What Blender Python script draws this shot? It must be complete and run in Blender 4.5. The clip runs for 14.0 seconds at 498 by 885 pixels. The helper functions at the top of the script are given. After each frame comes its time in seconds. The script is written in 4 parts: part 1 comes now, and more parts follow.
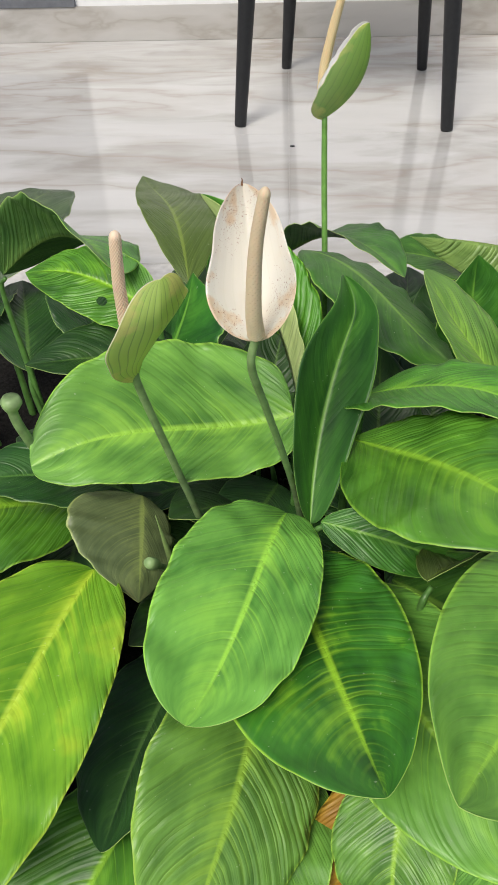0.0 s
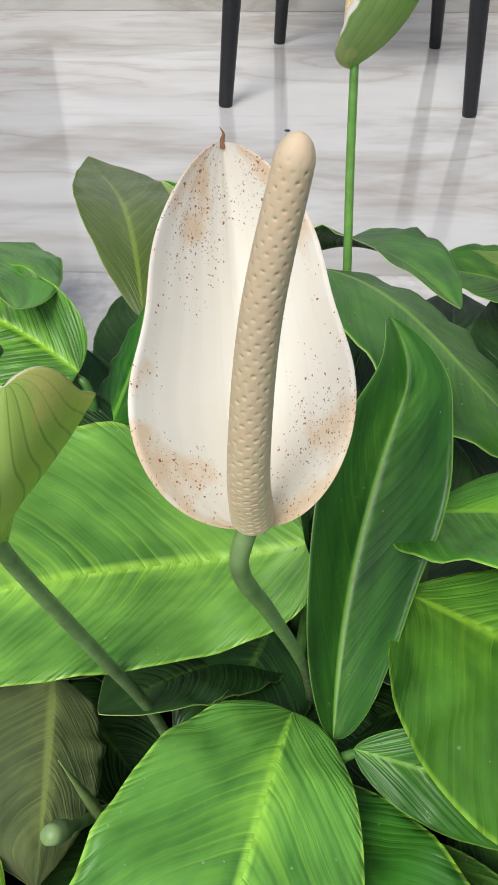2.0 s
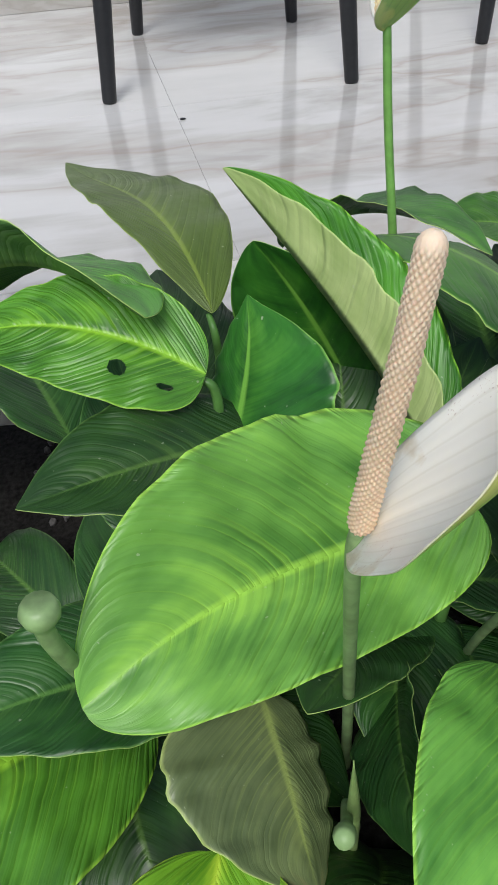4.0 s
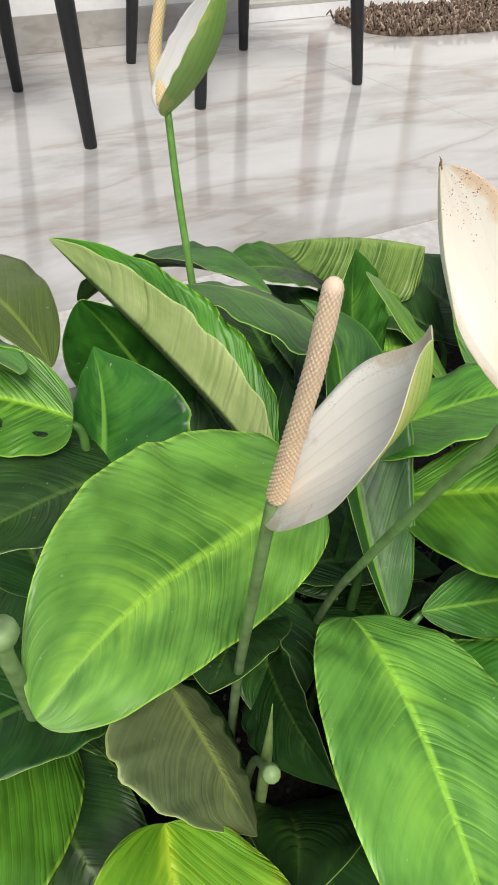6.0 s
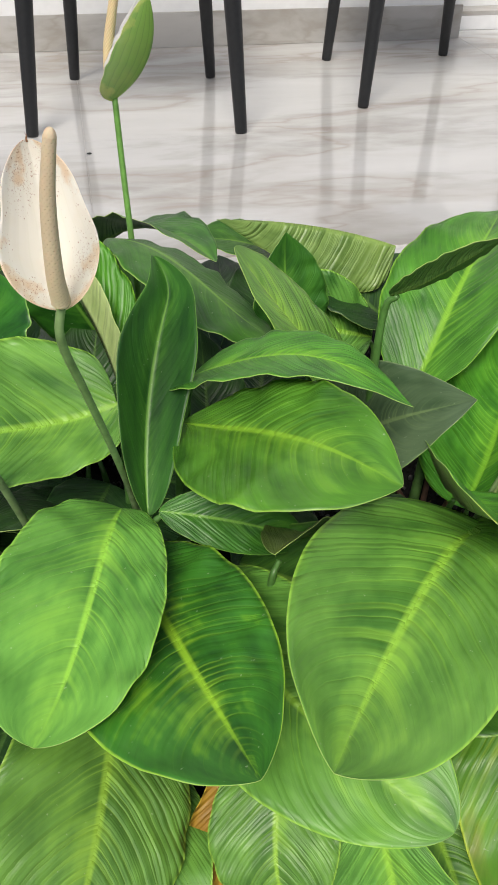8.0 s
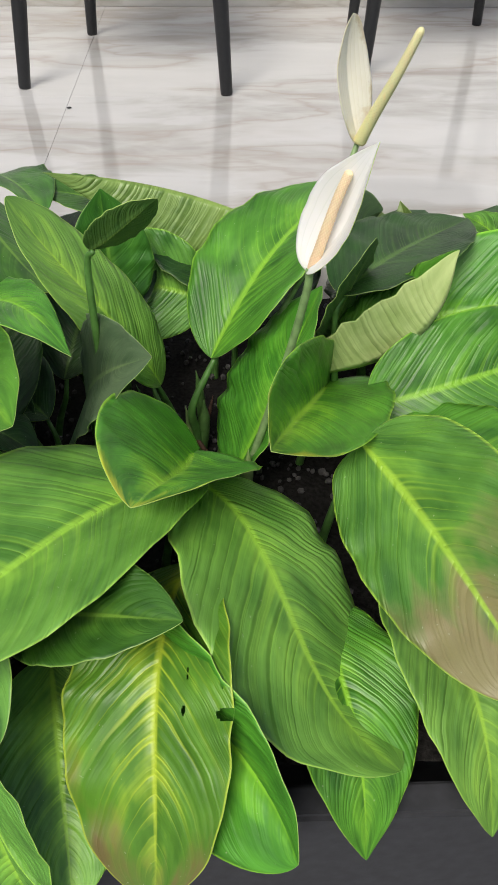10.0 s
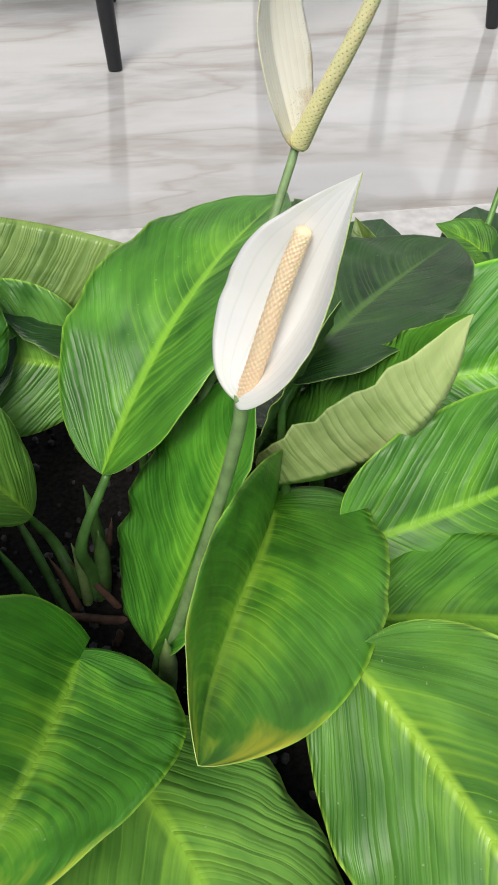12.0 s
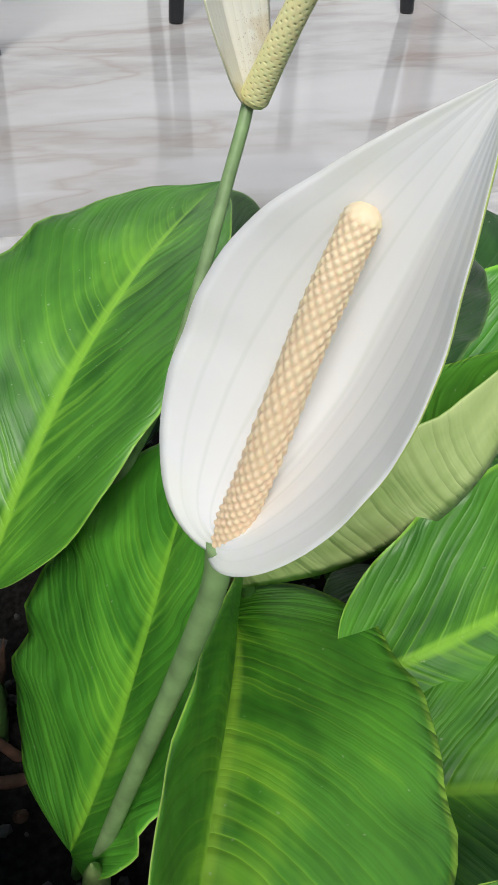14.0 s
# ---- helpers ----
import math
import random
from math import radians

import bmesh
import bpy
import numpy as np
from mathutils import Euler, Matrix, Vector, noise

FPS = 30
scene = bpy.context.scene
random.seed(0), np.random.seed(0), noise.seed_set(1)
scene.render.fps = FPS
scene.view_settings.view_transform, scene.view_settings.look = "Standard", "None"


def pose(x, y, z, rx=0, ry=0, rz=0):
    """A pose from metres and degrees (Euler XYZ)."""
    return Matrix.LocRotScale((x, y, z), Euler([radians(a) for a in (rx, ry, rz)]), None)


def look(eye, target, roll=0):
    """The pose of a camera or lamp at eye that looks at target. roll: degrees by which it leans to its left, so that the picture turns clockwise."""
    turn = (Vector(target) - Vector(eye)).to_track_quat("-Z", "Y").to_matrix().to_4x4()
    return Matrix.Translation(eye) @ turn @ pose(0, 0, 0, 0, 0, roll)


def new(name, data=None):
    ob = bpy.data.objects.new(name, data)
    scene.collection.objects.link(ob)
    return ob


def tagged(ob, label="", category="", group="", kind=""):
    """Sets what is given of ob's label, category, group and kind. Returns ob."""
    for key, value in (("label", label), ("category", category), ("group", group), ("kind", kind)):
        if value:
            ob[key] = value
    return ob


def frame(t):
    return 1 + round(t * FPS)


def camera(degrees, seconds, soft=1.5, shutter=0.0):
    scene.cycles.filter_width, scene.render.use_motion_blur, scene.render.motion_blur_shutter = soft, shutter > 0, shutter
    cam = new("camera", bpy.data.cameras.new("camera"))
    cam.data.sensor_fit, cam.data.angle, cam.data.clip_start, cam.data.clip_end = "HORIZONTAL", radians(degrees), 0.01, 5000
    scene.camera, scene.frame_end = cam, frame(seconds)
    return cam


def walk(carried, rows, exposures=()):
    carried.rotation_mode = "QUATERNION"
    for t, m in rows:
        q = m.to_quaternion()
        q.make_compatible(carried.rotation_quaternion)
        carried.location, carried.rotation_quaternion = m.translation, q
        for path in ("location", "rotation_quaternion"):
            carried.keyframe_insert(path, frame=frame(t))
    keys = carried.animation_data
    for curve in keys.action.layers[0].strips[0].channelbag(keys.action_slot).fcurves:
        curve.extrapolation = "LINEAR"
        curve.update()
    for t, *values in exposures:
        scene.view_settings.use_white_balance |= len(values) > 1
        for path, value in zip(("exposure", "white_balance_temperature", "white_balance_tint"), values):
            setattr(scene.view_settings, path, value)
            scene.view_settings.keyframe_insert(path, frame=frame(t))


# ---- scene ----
cam = camera(34.2, 14.0, 1.7)
PATH = [
    (0, (0.268, 0.33, 0.632), (0.18, 1.858, -0.655), -1.9),
    (0.5, (0.294, 0.393, 0.622), (0.181, 1.94, -0.639), -2.6),
    (1, (0.276, 0.488, 0.569), (0.176, 2.044, -0.683), -2.2),
    (1.5, (0.257, 0.562, 0.535), (0.188, 2.099, -0.743), -0.7),
    (2, (0.254, 0.598, 0.513), (0.211, 2.121, -0.782), -0.1),
    (2.5, (0.24, 0.622, 0.499), (0.242, 2.13, -0.815), 0.3),
    (3, (0.188, 0.63, 0.494), (0.232, 2.137, -0.821), -0.2),
    (5.3, (0.029, 0.594, 0.526), (0.78, 1.926, -0.763), -2.3),
    (5.5, (0.02, 0.593, 0.524), (0.84, 1.899, -0.749), -0.8),
    (6, (0.025, 0.574, 0.544), (0.868, 1.907, -0.686), 1.8),
    (6.5, (0.067, 0.544, 0.557), (0.823, 1.953, -0.643), 1.3),
    (7, (0.141, 0.48, 0.562), (0.731, 1.961, -0.645), -0.3),
    (7.5, (0.226, 0.405, 0.581), (0.643, 1.925, -0.65), 0.5),
    (8, (0.272, 0.336, 0.588), (0.592, 1.866, -0.66), 1.0),
    (8.5, (0.345, 0.274, 0.58), (0.58, 1.794, -0.698), 1.7),
    (9, (0.441, 0.268, 0.601), (0.573, 1.786, -0.695), 1.9),
    (9.2, (0.48, 0.26, 0.6), (0.57, 1.779, -0.698), 1.5),
    (11.3, (0.646, 0.383, 0.593), (0.72, 1.864, -0.75), 0.5),
    (11.5, (0.636, 0.441, 0.565), (0.754, 1.913, -0.784), 0.5),
    (12, (0.625, 0.56, 0.512), (0.853, 2.011, -0.845), 0.3),
    (12.5, (0.613, 0.635, 0.478), (0.926, 2.078, -0.87), 0.9),
    (13, (0.621, 0.673, 0.455), (0.987, 2.107, -0.889), 2.3),
    (13.5, (0.624, 0.692, 0.447), (1.03, 2.118, -0.895), 3.5),
    (14, (0.633, 0.713, 0.427), (1.079, 2.128, -0.914), 3.0),
]
walk(cam, [(t, look(eye, target, roll)) for t, eye, target, roll in PATH],
     [(0.0, 0.0, 6700, 10), (1.5, 0.0, 6650, 10), (2.1, -0.03, 6350, 10), (3.0, -0.1, 5950, 10), (4.3, -0.05, 6300, 10), (5.5, 0.0, 6700, 10), (9.0, 0.0, 6700, 10), (11.5, 0.0, 6600, 10), (12.5, -0.05, 6450, 10), (13.2, -0.15, 6300, 10), (14.0, -0.2, 6300, 10)])

# ---------------- world and light ----------------
world = bpy.data.worlds.new("sky")
scene.world = world
world.use_nodes = True
wn, wl = world.node_tree.nodes, world.node_tree.links
sky = wn.new("ShaderNodeTexSky")
sky.sky_type, sky.sun_disc = "NISHITA", False
sky.sun_elevation, sky.sun_rotation = radians(51), radians(204)
sky.air_density, sky.dust_density, sky.ozone_density = 1.0, 3.0, 1.0
wl.new(sky.outputs["Color"], wn["Background"].inputs["Color"])
wn["Background"].inputs["Strength"].default_value = 0.098
sun = new("sun", bpy.data.lights.new("sun", "SUN"))
sun.data.energy, sun.data.angle, sun.data.color = 2.6, radians(24), (1.0, 0.965, 0.905)
sun.matrix_basis = look((-0.8, -1.7, 3.3), (0.3, 0.8, 0.0))
scene.view_settings.exposure = 0.0

# ---------------- materials ----------------


def material(name):
    m = bpy.data.materials.new(name)
    m.use_nodes = True
    return m, m.node_tree.nodes, m.node_tree.links, m.node_tree.nodes["Principled BSDF"]


def ramp(nodes, stops):
    r = nodes.new("ShaderNodeValToRGB")
    e = r.color_ramp.elements
    while len(e) < len(stops):
        e.new(0.5)
    for el, (p, c) in zip(e, stops):
        el.position, el.color = p, (*c, 1) if len(c) == 3 else c
    return r


def plain(name, color, rough, metal=0.0, grain=0.15, scale=60.0, bump=0.1):
    """A painted or moulded surface with a little uneven tone and relief."""
    m, n, l, p = material(name)
    tex = n.new("ShaderNodeTexNoise")
    tex.inputs["Scale"].default_value, tex.inputs["Detail"].default_value = scale, 6
    co = n.new("ShaderNodeTexCoord")
    l.new(co.outputs["Object"], tex.inputs["Vector"])
    c = ramp(n, [(0.3, tuple(v * (1 - grain) for v in color)), (0.7, tuple(min(1, v * (1 + grain)) for v in color))])
    l.new(tex.outputs["Fac"], c.inputs["Fac"])
    l.new(c.outputs["Color"], p.inputs["Base Color"])
    b = n.new("ShaderNodeBump")
    b.inputs["Strength"].default_value, b.inputs["Distance"].default_value = bump, 0.002
    l.new(tex.outputs["Fac"], b.inputs["Height"])
    l.new(b.outputs["Normal"], p.inputs["Normal"])
    p.inputs["Roughness"].default_value, p.inputs["Metallic"].default_value = rough, metal
    return m


def node_math(n, l, op, a, b=None, c=None):
    """A math node; a, b and c are sockets or numbers."""
    q = n.new("ShaderNodeMath")
    q.operation = op
    for i, v in enumerate((a, b, c)):
        if v is None:
            continue
        if isinstance(v, (int, float)):
            q.inputs[i].default_value = v
        else:
            l.new(v, q.inputs[i])
    return q.outputs[0]


def mix(n, l, fac, a, b):
    q = n.new("ShaderNodeMix")
    q.data_type = "RGBA"
    for sock, v in ((q.inputs[0], fac), (q.inputs[6], a), (q.inputs[7], b)):
        if isinstance(v, (int, float)):
            sock.default_value = v
        elif isinstance(v, tuple):
            sock.default_value = (*v, 1)
        else:
            l.new(v, sock)
    return q.outputs[2]


def leaf_material(name, dark, light, rib, rough=0.40, mottle=0.5, tip=None, vein=1.0, yellow=None, tip_from=0.72, slant=0.95, lines=0.38):
    """A leaf blade: u runs from base to tip, v across from edge to edge (0.5 is the midrib)."""
    m, n, l, p = material(name)
    uv = n.new("ShaderNodeUVMap")
    uv.uv_map = "blade"
    sep = n.new("ShaderNodeSeparateXYZ")
    l.new(uv.outputs["UV"], sep.inputs[0])
    u, v = sep.outputs[0], sep.outputs[1]
    side = node_math(n, l, "ABSOLUTE", node_math(n, l, "SUBTRACT", v, 0.5))
    co = n.new("ShaderNodeTexCoord")
    info = n.new("ShaderNodeObjectInfo")
    shift = n.new("ShaderNodeVectorMath")
    shift.operation = "MULTIPLY_ADD"
    l.new(info.outputs["Random"], shift.inputs[0])
    shift.inputs[1].default_value = (7, 5, 3)
    l.new(co.outputs["Object"], shift.inputs[2])
    big = n.new("ShaderNodeTexNoise")
    big.inputs["Scale"].default_value, big.inputs["Detail"].default_value = 20, 3
    l.new(shift.outputs[0], big.inputs["Vector"])
    fine = n.new("ShaderNodeTexNoise")
    fine.inputs["Scale"].default_value, fine.inputs["Detail"].default_value = 150, 5
    l.new(shift.outputs[0], fine.inputs["Vector"])
    # side veins leave the midrib at a slant and bend towards the tip
    bend = node_math(n, l, "MULTIPLY", node_math(n, l, "POWER", side, 1.3), slant * 0.85)
    wob = node_math(n, l, "MULTIPLY", big.outputs["Fac"], 0.04)
    along = node_math(n, l, "ADD", node_math(n, l, "SUBTRACT", u, bend), wob)
    half_id = node_math(n, l, "MULTIPLY", node_math(n, l, "GREATER_THAN", v, 0.5), 3.7)
    seed_y = node_math(n, l, "MULTIPLY", info.outputs["Random"], 9.0)

    def streaks(scale, across, detail, rough_=0.5):
        line = n.new("ShaderNodeCombineXYZ")
        l.new(node_math(n, l, "MULTIPLY", along, scale), line.inputs[0])
        l.new(node_math(n, l, "ADD", seed_y, node_math(n, l, "MULTIPLY", side, across)), line.inputs[1])
        l.new(half_id, line.inputs[2])
        t = n.new("ShaderNodeTexNoise")
        t.inputs["Scale"].default_value, t.inputs["Detail"].default_value, t.inputs["Roughness"].default_value = 1.0, detail, rough_
        l.new(line.outputs[0], t.inputs["Vector"])
        return t.outputs["Fac"]

    # pleats, ribs and hair lines of uneven width run out with the side veins and die out at the tip
    fade = node_math(n, l, "MINIMUM", 1.0, node_math(n, l, "MULTIPLY", node_math(n, l, "SUBTRACT", 1.0, u), 3.0))
    pleat = streaks(24.0, 0.9, 1)
    gap_1 = node_math(n, l, "ABSOLUTE", node_math(n, l, "SUBTRACT", streaks(25.0, 0.45, 0), 0.5))
    gap_2 = node_math(n, l, "ABSOLUTE", node_math(n, l, "SUBTRACT", streaks(62.0, 0.7, 0), 0.5))
    uneven = streaks(52.0, 1.3, 2)
    thin = streaks(150.0, 2.0, 2)
    cloud = streaks(5.0, 5.0, 3, 0.5)
    mid_of = lambda socket: node_math(n, l, "SUBTRACT", socket, 0.5)
    patchy = node_math(n, l, "ADD", node_math(n, l, "MULTIPLY", big.outputs["Fac"], 0.40), node_math(n, l, "MULTIPLY", cloud, 0.60))
    relief = node_math(n, l, "ADD", node_math(n, l, "MULTIPLY", mid_of(pleat), 0.17), node_math(n, l, "ADD", node_math(n, l, "MULTIPLY", mid_of(uneven), 0.12), node_math(n, l, "MULTIPLY", mid_of(thin), 0.07)))
    base = ramp(n, [(0.34, dark), (0.47, tuple(0.55 * x + 0.45 * y for x, y in zip(dark, light))), (0.64, light)])
    tone = node_math(n, l, "ADD", patchy, node_math(n, l, "MULTIPLY", relief, fade))
    l.new(tone, base.inputs["Fac"])
    # lime streaks follow the ribs out from the midrib
    near = node_math(n, l, "POWER", node_math(n, l, "SUBTRACT", 1.0, node_math(n, l, "MULTIPLY", side, 2.0)), 2.2)
    patch = ramp(n, [(0.56, (0, 0, 0)), (0.80, (1, 1, 1))])
    l.new(node_math(n, l, "ADD", node_math(n, l, "MULTIPLY", patchy, 0.90), node_math(n, l, "ADD", node_math(n, l, "MULTIPLY", near, 0.20), node_math(n, l, "ADD", node_math(n, l, "MULTIPLY", mid_of(uneven), 0.20), node_math(n, l, "MULTIPLY", mid_of(pleat), 0.16)))), patch.inputs["Fac"])
    c = mix(n, l, node_math(n, l, "MULTIPLY", patch.outputs["Color"], mottle), base.outputs["Color"], rib)
    # pale side veins, strong at the midrib and gone before the margin, no two alike
    crest = node_math(n, l, "MAXIMUM", 0.0, node_math(n, l, "SUBTRACT", 1.0, node_math(n, l, "DIVIDE", gap_1, 0.05)))
    c = mix(n, l, node_math(n, l, "MULTIPLY", node_math(n, l, "MULTIPLY", crest, fade), node_math(n, l, "MULTIPLY", node_math(n, l, "ADD", near, 0.10), lines * 1.3)), c, rib)
    furrow = node_math(n, l, "MAXIMUM", 0.0, node_math(n, l, "SUBTRACT", 1.0, node_math(n, l, "DIVIDE", gap_2, 0.03)))
    c = mix(n, l, node_math(n, l, "MULTIPLY", node_math(n, l, "MULTIPLY", furrow, fade), 0.11), c, dark)
    if yellow:
        ys = ramp(n, [(0.55, (0, 0, 0)), (0.72, (1, 1, 1))])
        l.new(big.outputs["Fac"], ys.inputs["Fac"])
        c = mix(n, l, node_math(n, l, "MULTIPLY", ys.outputs["Color"], 0.4), c, yellow)
    if tip:
        tf = ramp(n, [(0.0, (0, 0, 0)), (1.0, (1, 1, 1))])
        edge = node_math(n, l, "ADD", u, node_math(n, l, "MULTIPLY", node_math(n, l, "SUBTRACT", patchy, 0.5), 1.1))
        edge = node_math(n, l, "ADD", edge, node_math(n, l, "MULTIPLY", side, 0.25))
        l.new(node_math(n, l, "MULTIPLY", node_math(n, l, "SUBTRACT", edge, tip_from), 4.0), tf.inputs["Fac"])
        c = mix(n, l, node_math(n, l, "MULTIPLY", tf.outputs["Color"], 0.85), c, tip)
    # the midrib is broad and soft near the base and runs out before the tip
    ribw = node_math(n, l, "ADD", 0.012, node_math(n, l, "MULTIPLY", node_math(n, l, "SUBTRACT", 1.0, u), 0.030))
    ribf = node_math(n, l, "MAXIMUM", 0.0, node_math(n, l, "SUBTRACT", 1.0, node_math(n, l, "DIVIDE", side, ribw)))
    ribf = node_math(n, l, "MULTIPLY", node_math(n, l, "SMOOTH_MIN", node_math(n, l, "MULTIPLY", ribf, 1.5), 0.9, 0.2), node_math(n, l, "MINIMUM", 1.0, node_math(n, l, "MULTIPLY", node_math(n, l, "SUBTRACT", 1.0, u), 4.0)))
    c = mix(n, l, node_math(n, l, "MULTIPLY", ribf, 0.85), c, rib)
    marg = ramp(n, [(0.484, (0, 0, 0)), (0.495, (1, 1, 1))])
    l.new(side, marg.inputs["Fac"])
    c = mix(n, l, node_math(n, l, "MULTIPLY", marg.outputs["Color"], 0.75), c, tuple(min(1.0, x * 1.1 + 0.02) for x in rib))
    speck = n.new("ShaderNodeTexNoise")
    speck.inputs["Scale"].default_value, speck.inputs["Detail"].default_value = 330, 1
    l.new(shift.outputs[0], speck.inputs["Vector"])
    dust = ramp(n, [(0.76, (0, 0, 0)), (0.80, (1, 1, 1))])
    l.new(speck.outputs["Fac"], dust.inputs["Fac"])
    c = mix(n, l, node_math(n, l, "MULTIPLY", dust.outputs["Color"], 0.35), c, (0.55, 0.6, 0.45))
    hue = n.new("ShaderNodeHueSaturation")
    l.new(c, hue.inputs["Color"])
    l.new(node_math(n, l, "ADD", 0.492, node_math(n, l, "MULTIPLY", info.outputs["Random"], 0.016)), hue.inputs["Hue"])
    l.new(node_math(n, l, "ADD", 0.9, node_math(n, l, "MULTIPLY", info.outputs["Random"], 0.2)), hue.inputs["Value"])
    l.new(hue.outputs["Color"], p.inputs["Base Color"])
    p.inputs["Roughness"].default_value = rough
    l.new(node_math(n, l, "ADD", rough - 0.06, node_math(n, l, "MULTIPLY", fine.outputs["Fac"], 0.16)), p.inputs["Roughness"])
    p.inputs["Specular IOR Level"].default_value = 0.5
    bulge = node_math(n, l, "POWER", node_math(n, l, "MINIMUM", 1.0, node_math(n, l, "MULTIPLY", gap_1, 5.0)), 0.7)
    small = node_math(n, l, "POWER", node_math(n, l, "MINIMUM", 1.0, node_math(n, l, "MULTIPLY", gap_2, 6.0)), 0.7)
    soft = node_math(n, l, "ADD", node_math(n, l, "MULTIPLY", bulge, 0.75), node_math(n, l, "ADD", node_math(n, l, "MULTIPLY", small, 0.16), node_math(n, l, "MULTIPLY", pleat, 2.0)))
    h = node_math(n, l, "ADD", node_math(n, l, "MULTIPLY", node_math(n, l, "MULTIPLY", soft, fade), vein), node_math(n, l, "MULTIPLY", thin, 0.05))
    h = node_math(n, l, "ADD", h, node_math(n, l, "ADD", node_math(n, l, "MULTIPLY", fine.outputs["Fac"], 0.05), node_math(n, l, "MULTIPLY", big.outputs["Fac"], 2.2)))
    b = n.new("ShaderNodeBump")
    b.inputs["Strength"].default_value, b.inputs["Distance"].default_value = 0.42, 0.0028
    l.new(h, b.inputs["Height"])
    l.new(b.outputs["Normal"], p.inputs["Normal"])
    return m


GREEN_D, GREEN_L, RIB = (0.026, 0.120, 0.010), (0.112, 0.365, 0.030), (0.30, 0.64, 0.042)
LEAF = {
    "bright": leaf_material("fresh leaf", (0.062, 0.195, 0.026), (0.200, 0.460, 0.070), (0.36, 0.68, 0.070), mottle=0.55),
    "mid": leaf_material("green leaf", GREEN_D, GREEN_L, RIB),
    # dark green lowered further, so the gaps between leaves read as shade
    "deep_shade": leaf_material("deep green leaf darkened for shade", (0.009, 0.040, 0.008), (0.028, 0.098, 0.016), (0.10, 0.22, 0.04), mottle=0.25, vein=0.6),
    "mottled": leaf_material("dark leaf with lime mottling", (0.014, 0.070, 0.008), (0.062, 0.24, 0.020), (0.34, 0.60, 0.035), mottle=1.0, vein=0.7, slant=0.6),
    "even": leaf_material("even green leaf", (0.028, 0.128, 0.011), (0.106, 0.350, 0.030), (0.27, 0.58, 0.043), mottle=0.5, vein=0.6),
    # these two greens are darkened to carry shade inside the clump
    "inner": leaf_material("inner leaf with shade in its colour", (0.010, 0.062, 0.007), (0.040, 0.170, 0.015), (0.18, 0.40, 0.05), mottle=0.3, vein=0.1, lines=0.05),
    "smooth": leaf_material("smooth dark leaf lowered for shade", (0.018, 0.085, 0.010), (0.060, 0.205, 0.022), (0.19, 0.40, 0.05), mottle=0.35, vein=0.4, lines=0.14),
    "sage": leaf_material("soft sage leaf", (0.052, 0.165, 0.024), (0.170, 0.410, 0.062), (0.32, 0.60, 0.06), mottle=0.6, vein=1.1),
    "blue": leaf_material("old blue-green leaf", (0.052, 0.095, 0.045), (0.115, 0.175, 0.090), (0.19, 0.28, 0.11), mottle=0.2, vein=0.4),
    "lime": leaf_material("lime leaf", (0.080, 0.27, 0.012), (0.24, 0.54, 0.030), (0.48, 0.72, 0.05), yellow=(0.62, 0.66, 0.04), mottle=1.0),
    "olive": leaf_material("olive leaf", (0.060, 0.105, 0.016), (0.10, 0.165, 0.03), (0.22, 0.32, 0.05), mottle=0.15, vein=0.5),
    "grey": leaf_material("fading grey-green leaf", (0.078, 0.112, 0.044), (0.175, 0.225, 0.092), (0.32, 0.40, 0.11), tip=(0.20, 0.12, 0.05), mottle=0.55, tip_from=1.02, slant=1.5, vein=0.2),
    "orange": leaf_material("yellowing leaf", (0.26, 0.13, 0.02), (0.46, 0.27, 0.03), (0.80, 0.66, 0.06), tip=(0.22, 0.10, 0.045), mottle=0.8),
    "browntip": leaf_material("brown-tipped leaf", (0.042, 0.155, 0.014), (0.125, 0.35, 0.028), (0.48, 0.66, 0.05), tip=(0.17, 0.105, 0.05), mottle=0.8, lines=0.8, tip_from=0.90),
    "tan": leaf_material("tan-stained leaf", (0.046, 0.140, 0.020), (0.130, 0.31, 0.042), (0.36, 0.58, 0.05), tip=(0.25, 0.19, 0.10), mottle=0.35, tip_from=0.56, slant=1.3),
    "goldtip": leaf_material("gold-edged leaf", (0.030, 0.145, 0.012), (0.125, 0.42, 0.033), (0.36, 0.66, 0.045), tip=(0.85, 0.72, 0.06), mottle=0.9, vein=0.5, tip_from=0.96),
    "rolled": leaf_material("turned pale leaf", (0.085, 0.165, 0.030), (0.235, 0.350, 0.090), (0.34, 0.48, 0.12), rough=0.34, mottle=0.2, vein=1.8, slant=0.3),
}
UNDER = {
    "pale": leaf_material("pale leaf underside", (0.38, 0.52, 0.17), (0.60, 0.73, 0.30), (0.66, 0.78, 0.36), rough=0.5, mottle=0.25, vein=1.1, slant=0.3),
    "plain": leaf_material("leaf underside", (0.045, 0.13, 0.028), (0.10, 0.22, 0.048), (0.24, 0.40, 0.09), rough=0.5, mottle=0.25),
}
RIM = plain("leaf rim", (0.42, 0.58, 0.16), 0.45)
STALK = plain("green stalk", (0.085, 0.21, 0.045), 0.4, grain=0.3, scale=90)
STALK_GREY = plain("grey-green stalk", (0.22, 0.34, 0.14), 0.45, grain=0.3, scale=90)
STALK_BRIGHT = plain("fresh stalk", (0.14, 0.32, 0.065), 0.4, grain=0.25, scale=90)
BLACK = plain("black painted wood", (0.012, 0.013, 0.015), 0.42, grain=0.2, scale=120, bump=0.15)
PAINT = plain("white wall paint", (0.78, 0.79, 0.80), 0.6, grain=0.03, scale=40)
SOIL = plain("dark soil", (0.016, 0.015, 0.014), 0.95, grain=0.6, scale=220, bump=1.0)
